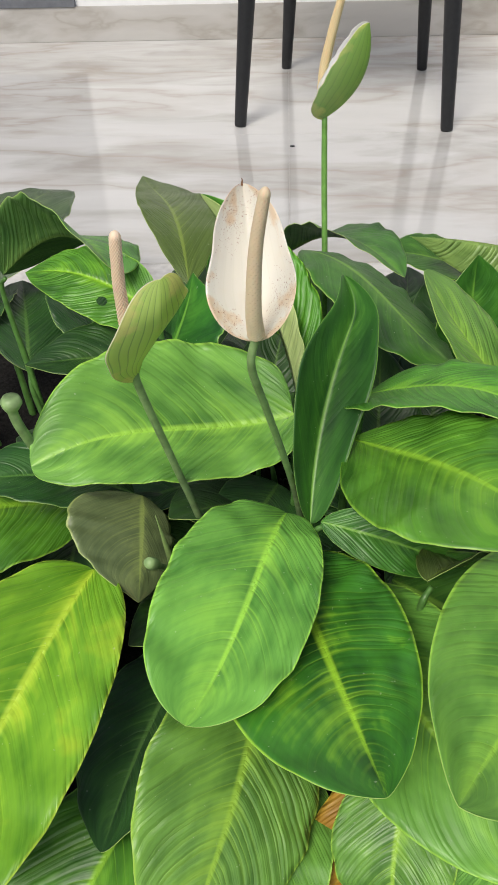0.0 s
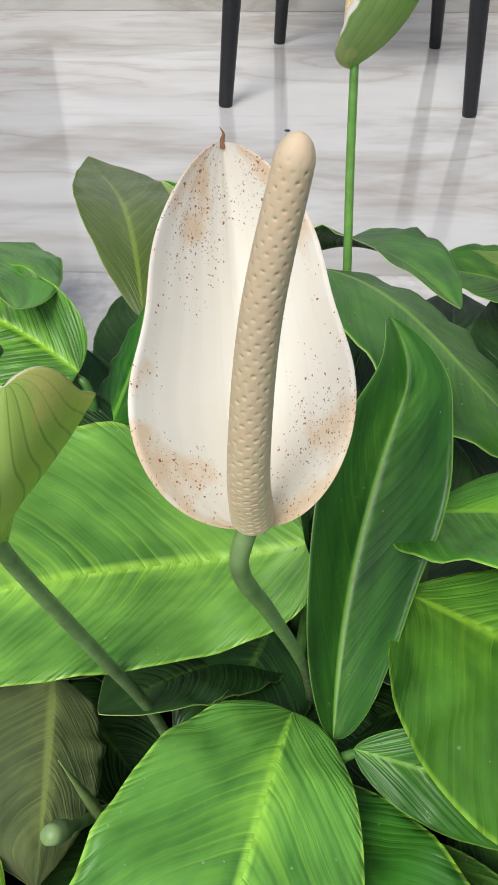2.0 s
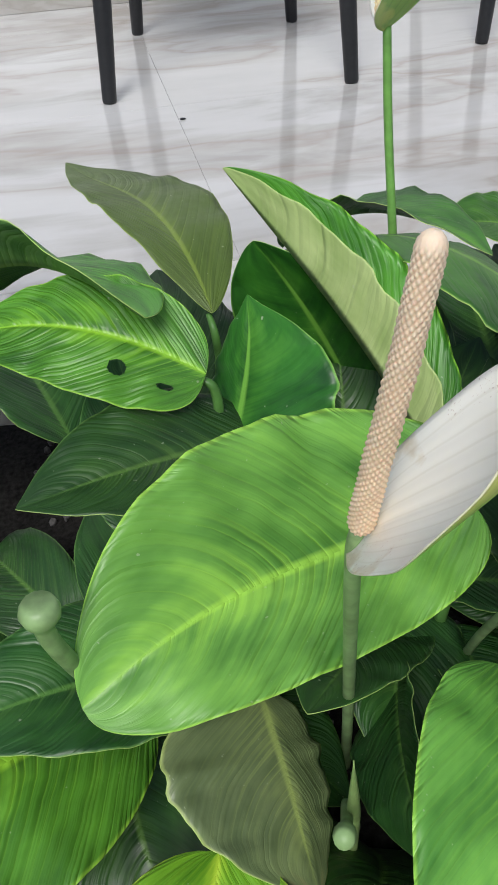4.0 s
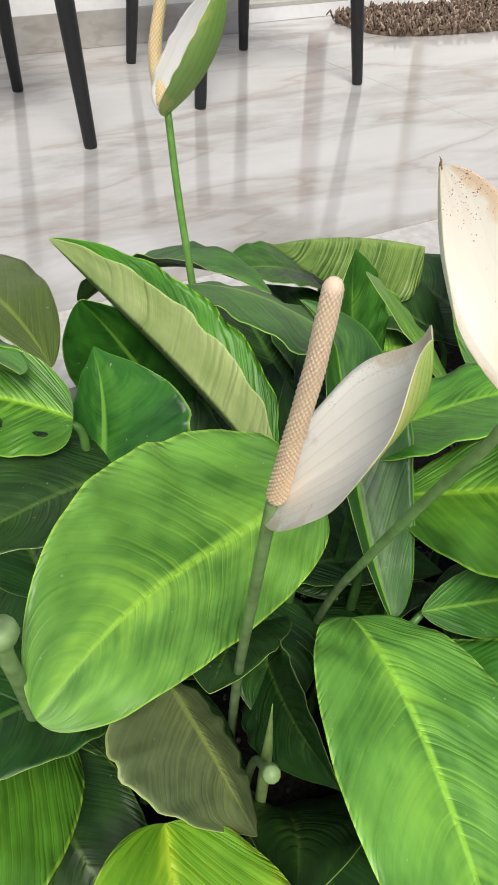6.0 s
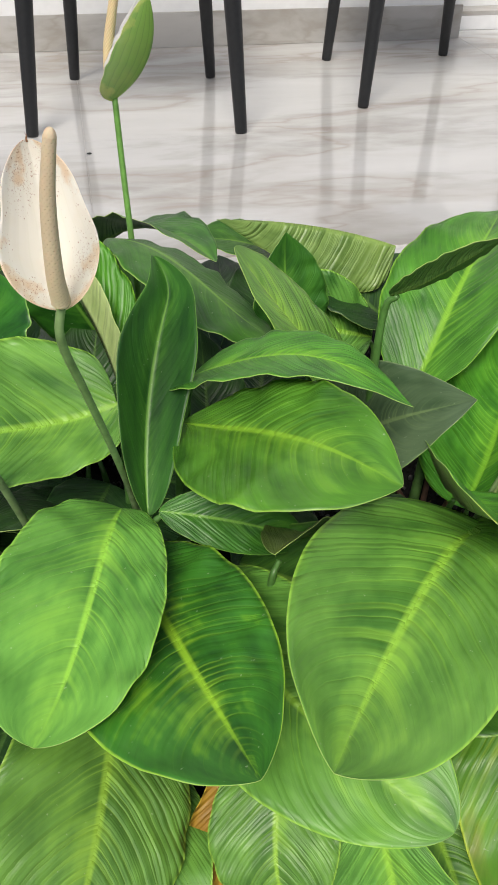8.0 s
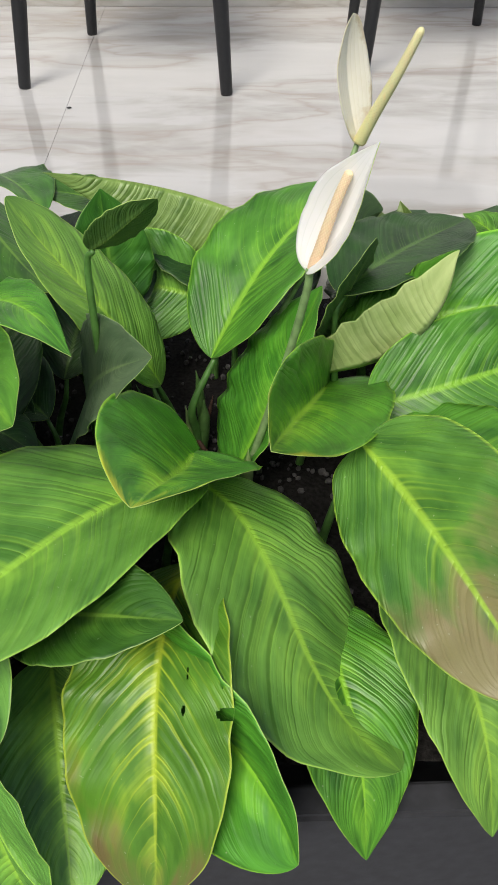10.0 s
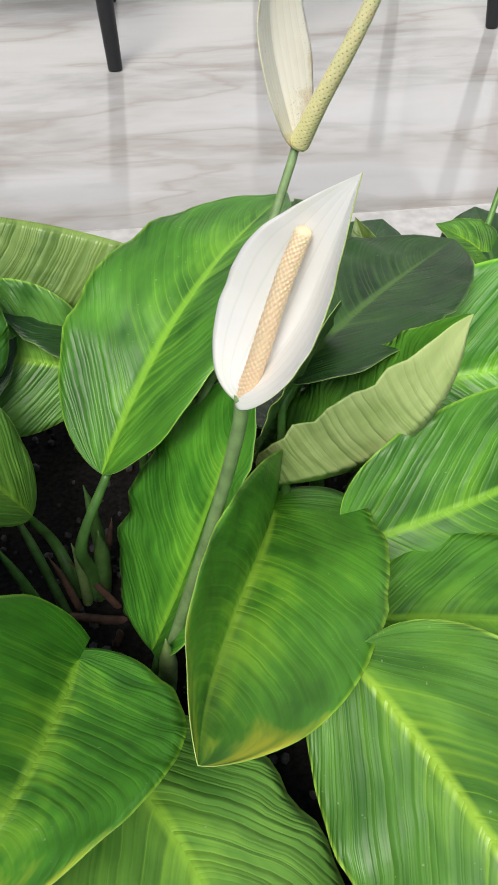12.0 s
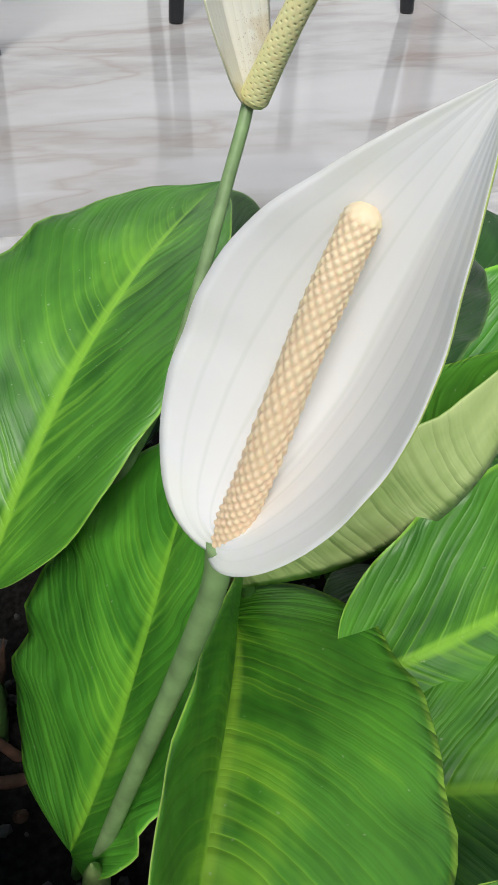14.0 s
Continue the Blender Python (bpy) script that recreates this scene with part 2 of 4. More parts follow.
PLANTER = plain("dark grey planter", (0.045, 0.047, 0.053), 0.5, grain=0.2, scale=80)
SOIL.node_tree.nodes["Principled BSDF"].inputs["Specular IOR Level"].default_value = 0.1
GROUND = plain("grey paving", (0.11, 0.11, 0.115), 0.8, grain=0.25, scale=30, bump=0.3)

# ---------------- builders ----------------


def finish(name, bm, mats, smooth=True):
    me = bpy.data.meshes.new(name)
    bm.to_mesh(me)
    bm.free()
    for m in mats if isinstance(mats, (list, tuple)) else [mats]:
        me.materials.append(m)
    if smooth:
        me.polygons.foreach_set("use_smooth", [True] * len(me.polygons))
    return new(name, me)


def part(name, bm, mats, parent, label="", smooth=True):
    ob = finish(name, bm, mats, smooth)
    ob.parent = parent
    if parent is not None:
        ob.matrix_parent_inverse = parent.matrix_basis.inverted()
    if label:
        tagged(ob, label)
    return ob


def thing(name, at, label, category, group="", kind=""):
    ob = new(name)
    ob.empty_display_size = 0.05
    ob.matrix_basis = pose(*at)
    return tagged(ob, label, category, group, kind)


def box(bm, lo, hi, bevel=0.0):
    r = bmesh.ops.create_cube(bm, size=1)
    for v in r["verts"]:
        v.co = Vector([lo[i] + (v.co[i] + 0.5) * (hi[i] - lo[i]) for i in range(3)])
    if bevel:
        bmesh.ops.bevel(bm, geom=list({e for v in r["verts"] for e in v.link_edges}), offset=bevel, segments=2, affect="EDGES")


def tube(bm, points, radii, sides=10, cap=True):
    """A round stalk through the points, with a radius at each."""
    pts = [Vector(p) for p in points]
    rings, ref = [], None
    for i, p in enumerate(pts):
        d = (pts[min(i + 1, len(pts) - 1)] - pts[max(i - 1, 0)]).normalized()
        if ref is None:
            ref = d.orthogonal().normalized()
        ref = (ref - d * ref.dot(d)).normalized()
        s = d.cross(ref)
        rings.append([bm.verts.new(p + radii[i] * (math.cos(a) * ref + math.sin(a) * s)) for a in [2 * math.pi * k / sides for k in range(sides)]])
    for a, b in zip(rings, rings[1:]):
        for k in range(sides):
            bm.faces.new((a[k], a[(k + 1) % sides], b[(k + 1) % sides], b[k]))
    if cap:
        bm.faces.new(rings[0][::-1])
        bm.faces.new(rings[-1])


def arc(points, n=14):
    """A smooth line through three or more points."""
    p = [Vector(q) for q in points]
    p = [2 * p[0] - p[1]] + p + [2 * p[-1] - p[-2]]
    out = []
    for i in range(1, len(p) - 2):
        for k in range(n):
            t = k / n
            a, b, c, d = p[i - 1], p[i], p[i + 1], p[i + 2]
            out.append(0.5 * (2 * b + (c - a) * t + (2 * a - 5 * b + 4 * c - d) * t * t + (3 * b - a - 3 * c + d) * t ** 3))
    return out + [p[-2]]


def outline(u, a, b):
    top = a / (a + b)
    return max(0.0, u) ** a * max(0.0, 1 - u) ** b / (top ** a * (1 - top) ** b)


def blade_frame(base, tip, turn):
    base, tip = Vector(base), Vector(tip)
    d = tip - base
    ax = d.normalized()
    h = ax.cross(Vector((0, 0, 1))).normalized()
    w = h.cross(ax)
    c, s = math.cos(turn), math.sin(turn)
    return base, d, d.length, c * h + s * w, -s * h + c * w


def blade(bm, base, tip, turn, half, sag=0.1, lat=0.0, lift=(0.2, 0.2), a=0.62, b=0.8, skew=0.0, roll=0.0, ripple=0.0, thick=0.0005, nu=44, nv=18, seed=0, groove=0.0012, waves=5.0, asym=0.0, lobe=(0.0, 0.0), holes=(), pear=0.0, hook=0.0, waist=0.0, open_=(0.0, 0.0), cup=0.0, twist=0.0, flare=(0.0, 0.0), nib=0.0):
    """A blade with an upper face (material 0), a lower face (1) and a rim (2). turn: its twist round the line from base to tip; half: half
    its width; asym: how much wider the one half is; hook: how far the tip bends aside; pear: how much wider the lower half is; waist: how much narrower it is past the middle; lobe: how far each half reaches back behind the base; open_: how much more each half folds towards the tip; cup: how far its section is arched; twist: how far it turns from base to tip; flare: how far each half spreads out again at the base; nib: the length of its drawn-out point; sag: how far the midrib arches; lift: how far each half folds up, in radians; roll: how much more the margins curl."""
    base, d, length, side, up = blade_frame(base, tip, turn)
    uvl = bm.loops.layers.uv.new("blade")
    rnd = random.Random(seed)
    ph = [rnd.uniform(0, 6.28) for _ in range(4)]
    top, bot, us_at = [], [], []
    for i in range(nu + 1):
        u = i / nu
        u = 0.5 - 0.5 * math.cos(math.pi * u) if i not in (0, nu) else u
        us_at.append(u)
        mid = base + u * d + 4 * u * (1 - u) * length * (sag * up + lat * side) + u * (1 - u) * (2 * u - 1) * length * skew * up
        mid += side * hook * length * max(0.0, (u - 0.8) / 0.2) ** 2
        mid += d.normalized() * nib * max(0.0, (u - 0.93) / 0.07) ** 3
        w = half * outline(u, a, b) * (1 + pear * (0.4 - u)) * (1 - waist * math.exp(-((u - 0.58) / 0.16) ** 2))
        ct, st = math.cos(twist * (u - 0.5)), math.sin(twist * (u - 0.5))
        across, rise = ct * side + st * up, ct * up - st * side
        rt, rb = [], []
        for j in range(nv + 1):
            v = -1 + 2 * j / nv
            r = abs(v)
            s = 0 if v < 0 else 1
            wide = w * (1 - asym if v < 0 else 1 + asym)
            ang = lift[s] + open_[s] * u - flare[s] * (1 - u) ** 8
            if cup:
                s0 = ang - cup / 2
                out, hgt = (math.sin(s0 + cup * r) - math.sin(s0)) / cup * wide, (math.cos(s0) - math.cos(s0 + cup * r)) / cup * wide
            else:
                ang += roll * (r - 0.5)
                out, hgt = r * math.cos(ang) * wide, r * math.sin(ang) * wide
            q = mid + (out if v > 0 else -out) * across + hgt * rise
            q -= d * lobe[s] * r ** 1.5 * (1 - u) ** 6
            q += rise * ripple * w * r ** 1.5 * (math.sin(waves * 6.28 * u + ph[s]) * 0.6 + math.sin(waves * 10.1 * u + ph[2 + s]) * 0.4)
            # the veins lie a little sunk
            q -= rise * groove * math.exp(-(v / 0.06) ** 2) * min(1, 6 * u * (1 - u))
            rt.append(bm.verts.new(q))
            rb.append(bm.verts.new(q - rise * (thick + groove * 1.2 * math.exp(-(v / 0.07) ** 2) * (1 - u))))
        top.append(rt)
        bot.append(rb)

    def quad(vs, us, m):
        fc = bm.faces.new(vs)
        fc.material_index = m
        for lp, (x, y) in zip(fc.loops, us):
            lp[uvl].uv = (x, y)

    for i in range(nu):
        for j in range(nv):
            ua, ub = us_at[i], us_at[i + 1]
            if any(((ua + ub) / 2 - hu) ** 2 / ru ** 2 + ((j + 0.5) / nv - hv) ** 2 / rv ** 2 < 1 for hu, hv, ru, rv in holes):
                continue
            us = [(ua, j / nv), (ua, (j + 1) / nv), (ub, (j + 1) / nv), (ub, j / nv)]
            quad((top[i][j], top[i][j + 1], top[i + 1][j + 1], top[i + 1][j]), us, 0)
            quad((bot[i][j], bot[i + 1][j], bot[i + 1][j + 1], bot[i][j + 1]), [us[0], us[3], us[2], us[1]], 1)
        quad((top[i][0], top[i + 1][0], bot[i + 1][0], bot[i][0]), [(0, 0)] * 4, 2)
        quad((top[i][nv], bot[i][nv], bot[i + 1][nv], top[i + 1][nv]), [(0, 0)] * 4, 2)


PLANTS = {}
COUNT = [0]


def leaf(plant, base, tip, turn, half, look_="mid", under="plain", root=None, label="", steep=False, stalk=True, thickness=1.0, **shape):
    """One leaf of a plant, with its stalk running from the blade down to the root."""
    COUNT[0] += 1
    shape.setdefault("ripple", 0.05)
    shape.setdefault("nib", 0.003)
    bm = bmesh.new()
    blade(bm, base, tip, turn, half, seed=COUNT[0], **shape)
    ob = part("leaf", bm, [LEAF[look_], UNDER[under], RIM], PLANTS[plant], label)
    b, d, length, side, up = blade_frame(base, tip, turn)
    start = (d.normalized() + up * (4 * shape.get("sag", 0.1) - shape.get("skew", 0.0)) + side * 4 * shape.get("lat", 0.0)).normalized()
    rnd = random.Random(COUNT[0])
    if root:
        r = Vector(root)
    else:
        c = PLANTS[plant].matrix_basis.translation
        r = Vector((b.x + (c.x - b.x) * 0.65 + rnd.uniform(-0.02, 0.02), b.y + (c.y - b.y) * 0.65 + rnd.uniform(-0.02, 0.02), c.z - 0.01))
    if steep:
        r = Vector((b.x + (r.x - b.x) * 0.25, b.y + (r.y - b.y) * 0.25 + 0.02, -0.04))
    if not stalk:
        return ob
    gap = (b - r).length
    k = min(0.4 * gap, 0.06) * (0.3 if steep else 1.0)
    back = Vector((-start.x, -start.y, min(-start.z, -0.9 if steep else -0.35))).normalized()
    one = b + Vector((-start.x * 0.006, -start.y * 0.006, -0.02)) if steep else b + back * k
    line = arc([b + d.normalized() * 0.006, one, (one + r) * 0.5 + Vector((0, 0, 0.06 * gap)), r], 8)
    bm = bmesh.new()
    n = len(line) - 1
    tube(bm, [p - up * 0.0040 for p in line], [thickness * (0.0021 + 0.0028 * i / n) for i in range(n + 1)], 10)
    part("leaf_stalk", bm, STALK, ob)
    return ob



# ---------------- peace lilies ----------------
for key, at, words in (
    ("left", (0.09, 0.9, -0.03), "leafy peace lily with broad glossy green leaves"),
    ("centre", (0.285, 0.91, -0.03), "peace lily with ageing cream flowers and broad leaves"),
    ("back", (0.3, 1.12, -0.03), "peace lily with a tall green-backed flower and olive leaves"),
    ("middle", (0.46, 0.86, -0.03), "leafy peace lily with overlapping broad leaves and no flower"),
    ("right", (0.6, 0.96, -0.03), "peace lily with fresh white flowers and upright leaves"),
    ("far", (0.78, 1.0, -0.03), "peace lily with large dark leaves and a rolled pale leaf"),
):
    PLANTS[key] = thing("peace_lily", at, words, "plant", "peace lilies in the planter")
leaf("centre", (0.27, 0.83, 0.131), (0.203, 0.624, 0.138), -0.12, 0.0616, "bright", "plain", sag=0.054, lat=-0.033, lift=(0.06, 0.57), a=0.57, b=0.42, skew=-0.33, asym=0.1, steep=True)
leaf("centre", (0.271, 0.803, 0.098), (0.329, 0.567, 0.159), -0.29, 0.0753, "mottled", "plain", sag=-0.011, lat=0.001, lift=(0.25, 0.25), a=0.55, b=0.61, skew=-0.1, asym=0.12, steep=True)
leaf("middle", (0.5513, 0.7664, 0.112), (0.3685, 0.5524, 0.1786), 0.094, 0.0817, "bright", "plain", sag=0.019, lat=0.029, lift=(0.326, 0.187), a=0.495, b=0.54, skew=-0.425, asym=0.022, pear=-0.091, waist=-0.011, lobe=(0.097, 0.10), open_=(0.006, 0.226), twist=0.282, ripple=0.02, steep=True)
leaf("centre", (0.327, 0.872, 0.18), (0.448, 0.701, 0.241), -0.4, 0.0629, "even", "plain", sag=0.046, lat=-0.037, lift=(0.24, 0.25), a=0.76, b=0.62, skew=0.21, asym=0.26, steep=True)
leaf("centre", (0.341, 0.909, 0.201), (0.48, 0.772, 0.249), 0.03, 0.0459, "even", "plain", sag=0.129, lat=-0.056, lift=(0.24, 0.09), a=0.32, b=0.93, skew=0.15, asym=0.26, steep=True)
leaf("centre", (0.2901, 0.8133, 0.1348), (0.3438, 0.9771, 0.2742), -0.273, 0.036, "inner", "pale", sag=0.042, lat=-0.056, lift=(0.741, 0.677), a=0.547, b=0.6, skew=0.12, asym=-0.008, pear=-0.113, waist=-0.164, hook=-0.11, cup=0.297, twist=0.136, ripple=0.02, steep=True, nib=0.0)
leaf("centre", (0.276, 0.898, 0.187), (0.064, 0.817, 0.196), 0.37, 0.0654, "bright", "plain", sag=-0.019, lat=0.056, lift=(0.01, 0.59), a=0.3, b=0.42, skew=0.52, asym=0.18, steep=True)
leaf("left", (0.108, 0.777, 0.115), (0.029, 0.502, 0.09), 0.19, 0.0755, "lime", "plain", sag=-0.008, lat=0.018, lift=(0.38, 0.42), a=0.47, b=0.42, skew=-0.14, asym=-0.01, steep=True)
leaf("left", (0.081, 0.881, 0.091), (-0.119, 0.734, 0.136), 0.14, 0.0731, "mid", "plain", sag=0.088, lat=0.048, lift=(-0.01, 0.06), a=0.59, b=0.67, skew=0.01, asym=0.01, steep=True)
leaf("left", (0.143, 0.843, 0.138), (0.149, 0.752, 0.108), 0.71, 0.0522, "grey", "plain", sag=0.024, lat=-0.002, lift=(-0.17, -0.16), a=0.42, b=0.73, skew=-0.04, asym=0.31, steep=True)
leaf("centre", (0.253, 0.719, 0.065), (0.191, 0.523, -0.016), 0.56, 0.0716, "sage", "plain", sag=0.138, lat=0.018, lift=(-0.03, 0.03), a=0.63, b=0.77, skew=0.02, asym=0.06, steep=True)
leaf("centre", (0.2006, 0.7592, 0.06), (0.1361, 0.5878, 0.0256), -0.456, 0.0589, "deep_shade", "plain", sag=0.029, lat=0.033, lift=(0.2, 0.2), a=0.628, b=0.626, steep=True)
leaf("left", (0.175, 0.66, 0.02), (0.075, 0.47, -0.07), -0.1, 0.06, "even", "plain", sag=0.10, lat=0.0, lift=(0.2, 0.25), a=0.62, b=0.7, steep=True)
leaf("centre", (0.324, 0.783, 0.077), (0.443, 0.542, 0.104), -0.54, 0.0651, "sage", "plain", sag=0.103, lat=0.035, lift=(0.17, 0.23), a=0.56, b=0.52, skew=-0.12, asym=0.0, steep=True)
leaf("middle", (0.361, 0.625, 0.102), (0.356, 0.547, 0.002), -0.42, 0.0432, "sage", "plain", sag=0.229, lat=0.031, lift=(0.02, 0.27), a=0.57, b=0.86, skew=0.39, asym=0.0, steep=True)
leaf("middle", (0.362, 0.655, 0.055), (0.313, 0.526, -0.089), -0.44, 0.051, "orange", "plain", sag=0.117, lat=0.001, lift=(0.09, 0.07), a=0.61, b=0.74, skew=-0.06, asym=-0.08, steep=True)
leaf("middle", (0.408, 0.571, 0.087), (0.452, 0.508, -0.122), -0.92, 0.0606, "sage", "plain", sag=0.054, lat=-0.004, lift=(0.33, 0.3), a=0.63, b=0.64, skew=0.01, asym=0.07, steep=True)
leaf("middle", (0.568, 0.728, 0.064), (0.54, 0.497, -0.028), -0.36, 0.0685, "browntip", "plain", sag=0.263, lat=-0.061, lift=(0.12, 0.12), a=0.53, b=0.42, skew=-0.33, asym=0.06, steep=True, holes=((0.43, 0.287, 0.007, 0.008), (0.452, 0.287, 0.006, 0.007), (0.54, 0.312, 0.013, 0.014), (0.47, 0.062, 0.016, 0.012), (0.55, 0.035, 0.018, 0.075)), nu=230, nv=150)
leaf("middle", (0.43, 0.658, 0.089), (0.563, 0.592, 0.163), -0.25, 0.0449, "smooth", "plain", sag=0.054, lat=0.016, lift=(0.19, 0.2), a=0.64, b=0.71, skew=0.02, asym=0.01, steep=True)
leaf("middle", (0.562, 0.792, 0.1), (0.721, 0.562, 0.017), 0.52, 0.0863, "bright", "plain", sag=0.071, lat=0.061, lift=(0.14, -0.13), a=0.54, b=0.56, skew=-0.62, asym=0.09, steep=True)
leaf("middle", (0.5671, 0.8344, 0.0941), (0.5315, 0.6551, 0.2058), 0.319, 0.0765, "goldtip", "pale", sag=0.015, lat=-0.02, lift=(0.492, 0.673), a=0.533, b=0.572, skew=0.181, asym=0.072, pear=0.171, waist=-0.008, lobe=(0.081, 0.145), open_=(0.029, -0.372), cup=0.205, twist=-0.163, ripple=0.02, steep=True)
leaf("right", (0.584, 0.989, 0.094), (0.754, 1.189, 0.203), 0.09, 0.0745, "even", "plain", sag=0.156, lat=0.038, lift=(0.27, 0.35), a=0.54, b=0.85, skew=-0.06, asym=-0.01, root=(0.566, 0.972, -0.045), thickness=1.5)
leaf("right", (0.608, 0.877, 0.03), (0.697, 0.989, 0.178), 0.68, 0.0842, "even", "plain", sag=0.026, lat=0.064, lift=(0.15, 0.21), a=0.52, b=0.73, skew=0.04, asym=-0.15, steep=True)
leaf("middle", (0.457, 0.921, 0.087), (0.539, 0.788, 0.235), -1.06, 0.0592, "blue", "plain", sag=0.077, lat=-0.007, lift=(0.23, 0.18), a=0.6, b=0.84, skew=0.06, asym=-0.02, steep=True)
leaf("right", (0.5282, 0.9876, 0.0594), (0.396, 0.9994, 0.2701), 0.28, 0.0477, "bright", "plain", sag=0.062, lat=-0.044, lift=(-0.035, 0.107), a=0.588, b=0.585, skew=-0.152, asym=0.136, pear=0.023, waist=0.043, twist=-0.116, ripple=0.03, root=(0.562, 0.965, -0.045), thickness=1.4)
leaf("back", (0.285, 1.101, 0.244), (0.428, 0.971, 0.19), 0.29, 0.0601, "smooth", "plain", sag=0.071, lat=0.002, lift=(-0.15, -0.17), a=0.66, b=0.62, skew=-0.3, asym=0.08, steep=True)
leaf("back", (0.268, 1.287, 0.145), (0.397, 1.136, 0.193), 0.28, 0.0547, "smooth", "plain", sag=0.162, lat=-0.001, lift=(0.26, 0.27), a=0.63, b=0.69, skew=-0.02, asym=0.0, steep=True)
leaf("back", (0.168, 1.074, 0.219), (0.087, 1.328, 0.232), -0.03, 0.0432, "olive", "plain", sag=0.089, lat=0.028, lift=(0.13, -0.04), a=0.69, b=0.84, skew=-0.33, asym=0.18, steep=True)
leaf("left", (0.147, 0.97, 0.247), (0.016, 1.035, 0.254), 0.43, 0.0368, "mid", "plain", sag=0.122, lat=0.048, lift=(0.01, 0.12), a=0.36, b=0.73, skew=-0.02, asym=-0.06, steep=True, holes=((0.3, 0.27, 0.035, 0.06), (0.12, 0.22, 0.03, 0.03)), nu=220, nv=130)
leaf("left", (-0.039, 1.113, 0.211), (0.117, 0.97, 0.288), 0.66, 0.0597, "mid", "plain", sag=0.175, lat=0.007, lift=(0.26, 0.33), a=0.61, b=0.48, skew=-0.02, asym=0.0, steep=True)
leaf("left", (-0.096, 1.213, 0.146), (-0.045, 1.435, 0.17), 0.04, 0.0664, "blue", "plain", sag=0.138, lat=-0.018, lift=(0.06, 0.02), a=0.58, b=0.81, skew=0.08, asym=0.04, steep=True)
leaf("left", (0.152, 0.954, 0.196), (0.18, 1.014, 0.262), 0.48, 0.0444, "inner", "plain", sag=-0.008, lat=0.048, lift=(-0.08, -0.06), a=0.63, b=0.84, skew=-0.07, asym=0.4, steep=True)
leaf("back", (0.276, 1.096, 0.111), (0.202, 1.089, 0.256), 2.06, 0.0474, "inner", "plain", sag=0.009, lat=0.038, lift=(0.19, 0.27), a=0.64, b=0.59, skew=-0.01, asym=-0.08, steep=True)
leaf("right", (0.7021, 0.9386, 0.0908), (0.6296, 0.7084, 0.2075), 0.646, 0.0735, "goldtip", "pale", sag=-0.023, lat=0.001, lift=(1.077, 1.026), a=0.487, b=0.623, skew=-0.203, asym=-0.105, pear=-0.061, lobe=(0.151, 0.189), open_=(-0.498, -0.402), cup=0.177, twist=-0.029, ripple=0.03, steep=True)
leaf("far", (0.741, 0.888, 0.103), (0.97, 0.952, 0.139), -0.83, 0.0673, "even", "plain", sag=0.092, lat=0.012, lift=(0.1, 0.09), a=0.42, b=0.59, skew=-0.03, asym=0.02, steep=True)
leaf("right", (0.711, 0.778, 0.152), (0.801, 0.549, 0.126), -0.73, 0.0721, "tan", "plain", sag=0.004, lat=-0.021, lift=(0.23, 0.25), a=0.4, b=0.53, skew=0.17, asym=-0.1, steep=True)
leaf("far", (0.712, 0.956, 0.19), (0.871, 1.105, 0.197), 0.04, 0.0626, "deep_shade", "plain", sag=0.04, lat=-0.005, lift=(0.17, 0.16), a=0.59, b=0.73, skew=-0.09, asym=-0.02, steep=True)
leaf("far", (0.764, 1.038, 0.104), (1.041, 1.025, 0.147), -0.84, 0.0803, "mid", "plain", sag=0.087, lat=0.008, lift=(0.23, 0.21), a=0.62, b=0.64, skew=0.03, asym=-0.02, steep=True)
leaf("far", (0.703, 0.978, 0.107), (0.737, 0.944, 0.254), -0.15, 0.0414, "olive", "plain", sag=0.02, lat=0.002, lift=(0.02, 0.02), a=0.62, b=0.71, skew=-0.0, asym=-0.0, root=(0.73, 1.03, -0.04))
leaf("right", (0.585, 1.125, 0.085), (0.440, 1.130, 0.125), 1.05, 0.066, "sage", "plain", sag=0.03, lift=(0.1, 0.15), b=0.6, steep=True)
leaf("middle", (0.476, 1.085, 0.09), (0.468, 1.105, 0.232), 0.0, 0.050, "smooth", "plain", sag=-0.03, lift=(0.15, 0.2), steep=True)
leaf("middle", (0.49, 0.86, 0.291), (0.548, 0.817, 0.351), 0.65, 0.0193, "deep_shade", "plain", sag=-0.025, lat=0.007, lift=(0.11, 0.14), a=0.63, b=0.65, skew=0.08, asym=0.02, steep=True)
leaf("middle", (0.542, 0.741, 0.02), (0.638, 0.492, 0.031), -1.11, 0.0723, "mid", "plain", sag=0.175, lat=-0.083, lift=(0.29, 0.3), a=0.58, b=0.55, skew=-0.68, asym=0.24, steep=True)
leaf("centre", (0.28, 0.952, 0.166), (0.186, 1.091, 0.306), -0.29, 0.0486, "mid", "pale", sag=-0.048, lat=0.136, lift=(1.26, 1.16), a=0.53, b=0.68, skew=-0.04, asym=0.05, steep=True)
leaf("far", (0.702, 0.962, 0.093), (0.808, 0.922, 0.253), 0.23, 0.0625, "mid", "pale", sag=-0.177, lat=-0.004, lift=(1.15, 1.17), a=0.61, b=0.83, skew=-0.12, asym=-0.09, steep=True)
leaf("right", (0.618, 1.169, 0.179), (0.404, 1.143, 0.237), 1.0, 0.0617, "rolled", "plain", sag=-0.062, lat=0.054, lift=(-0.27, -2.5), a=0.28, b=1.05, skew=-0.12, asym=-0.05, stalk=False)
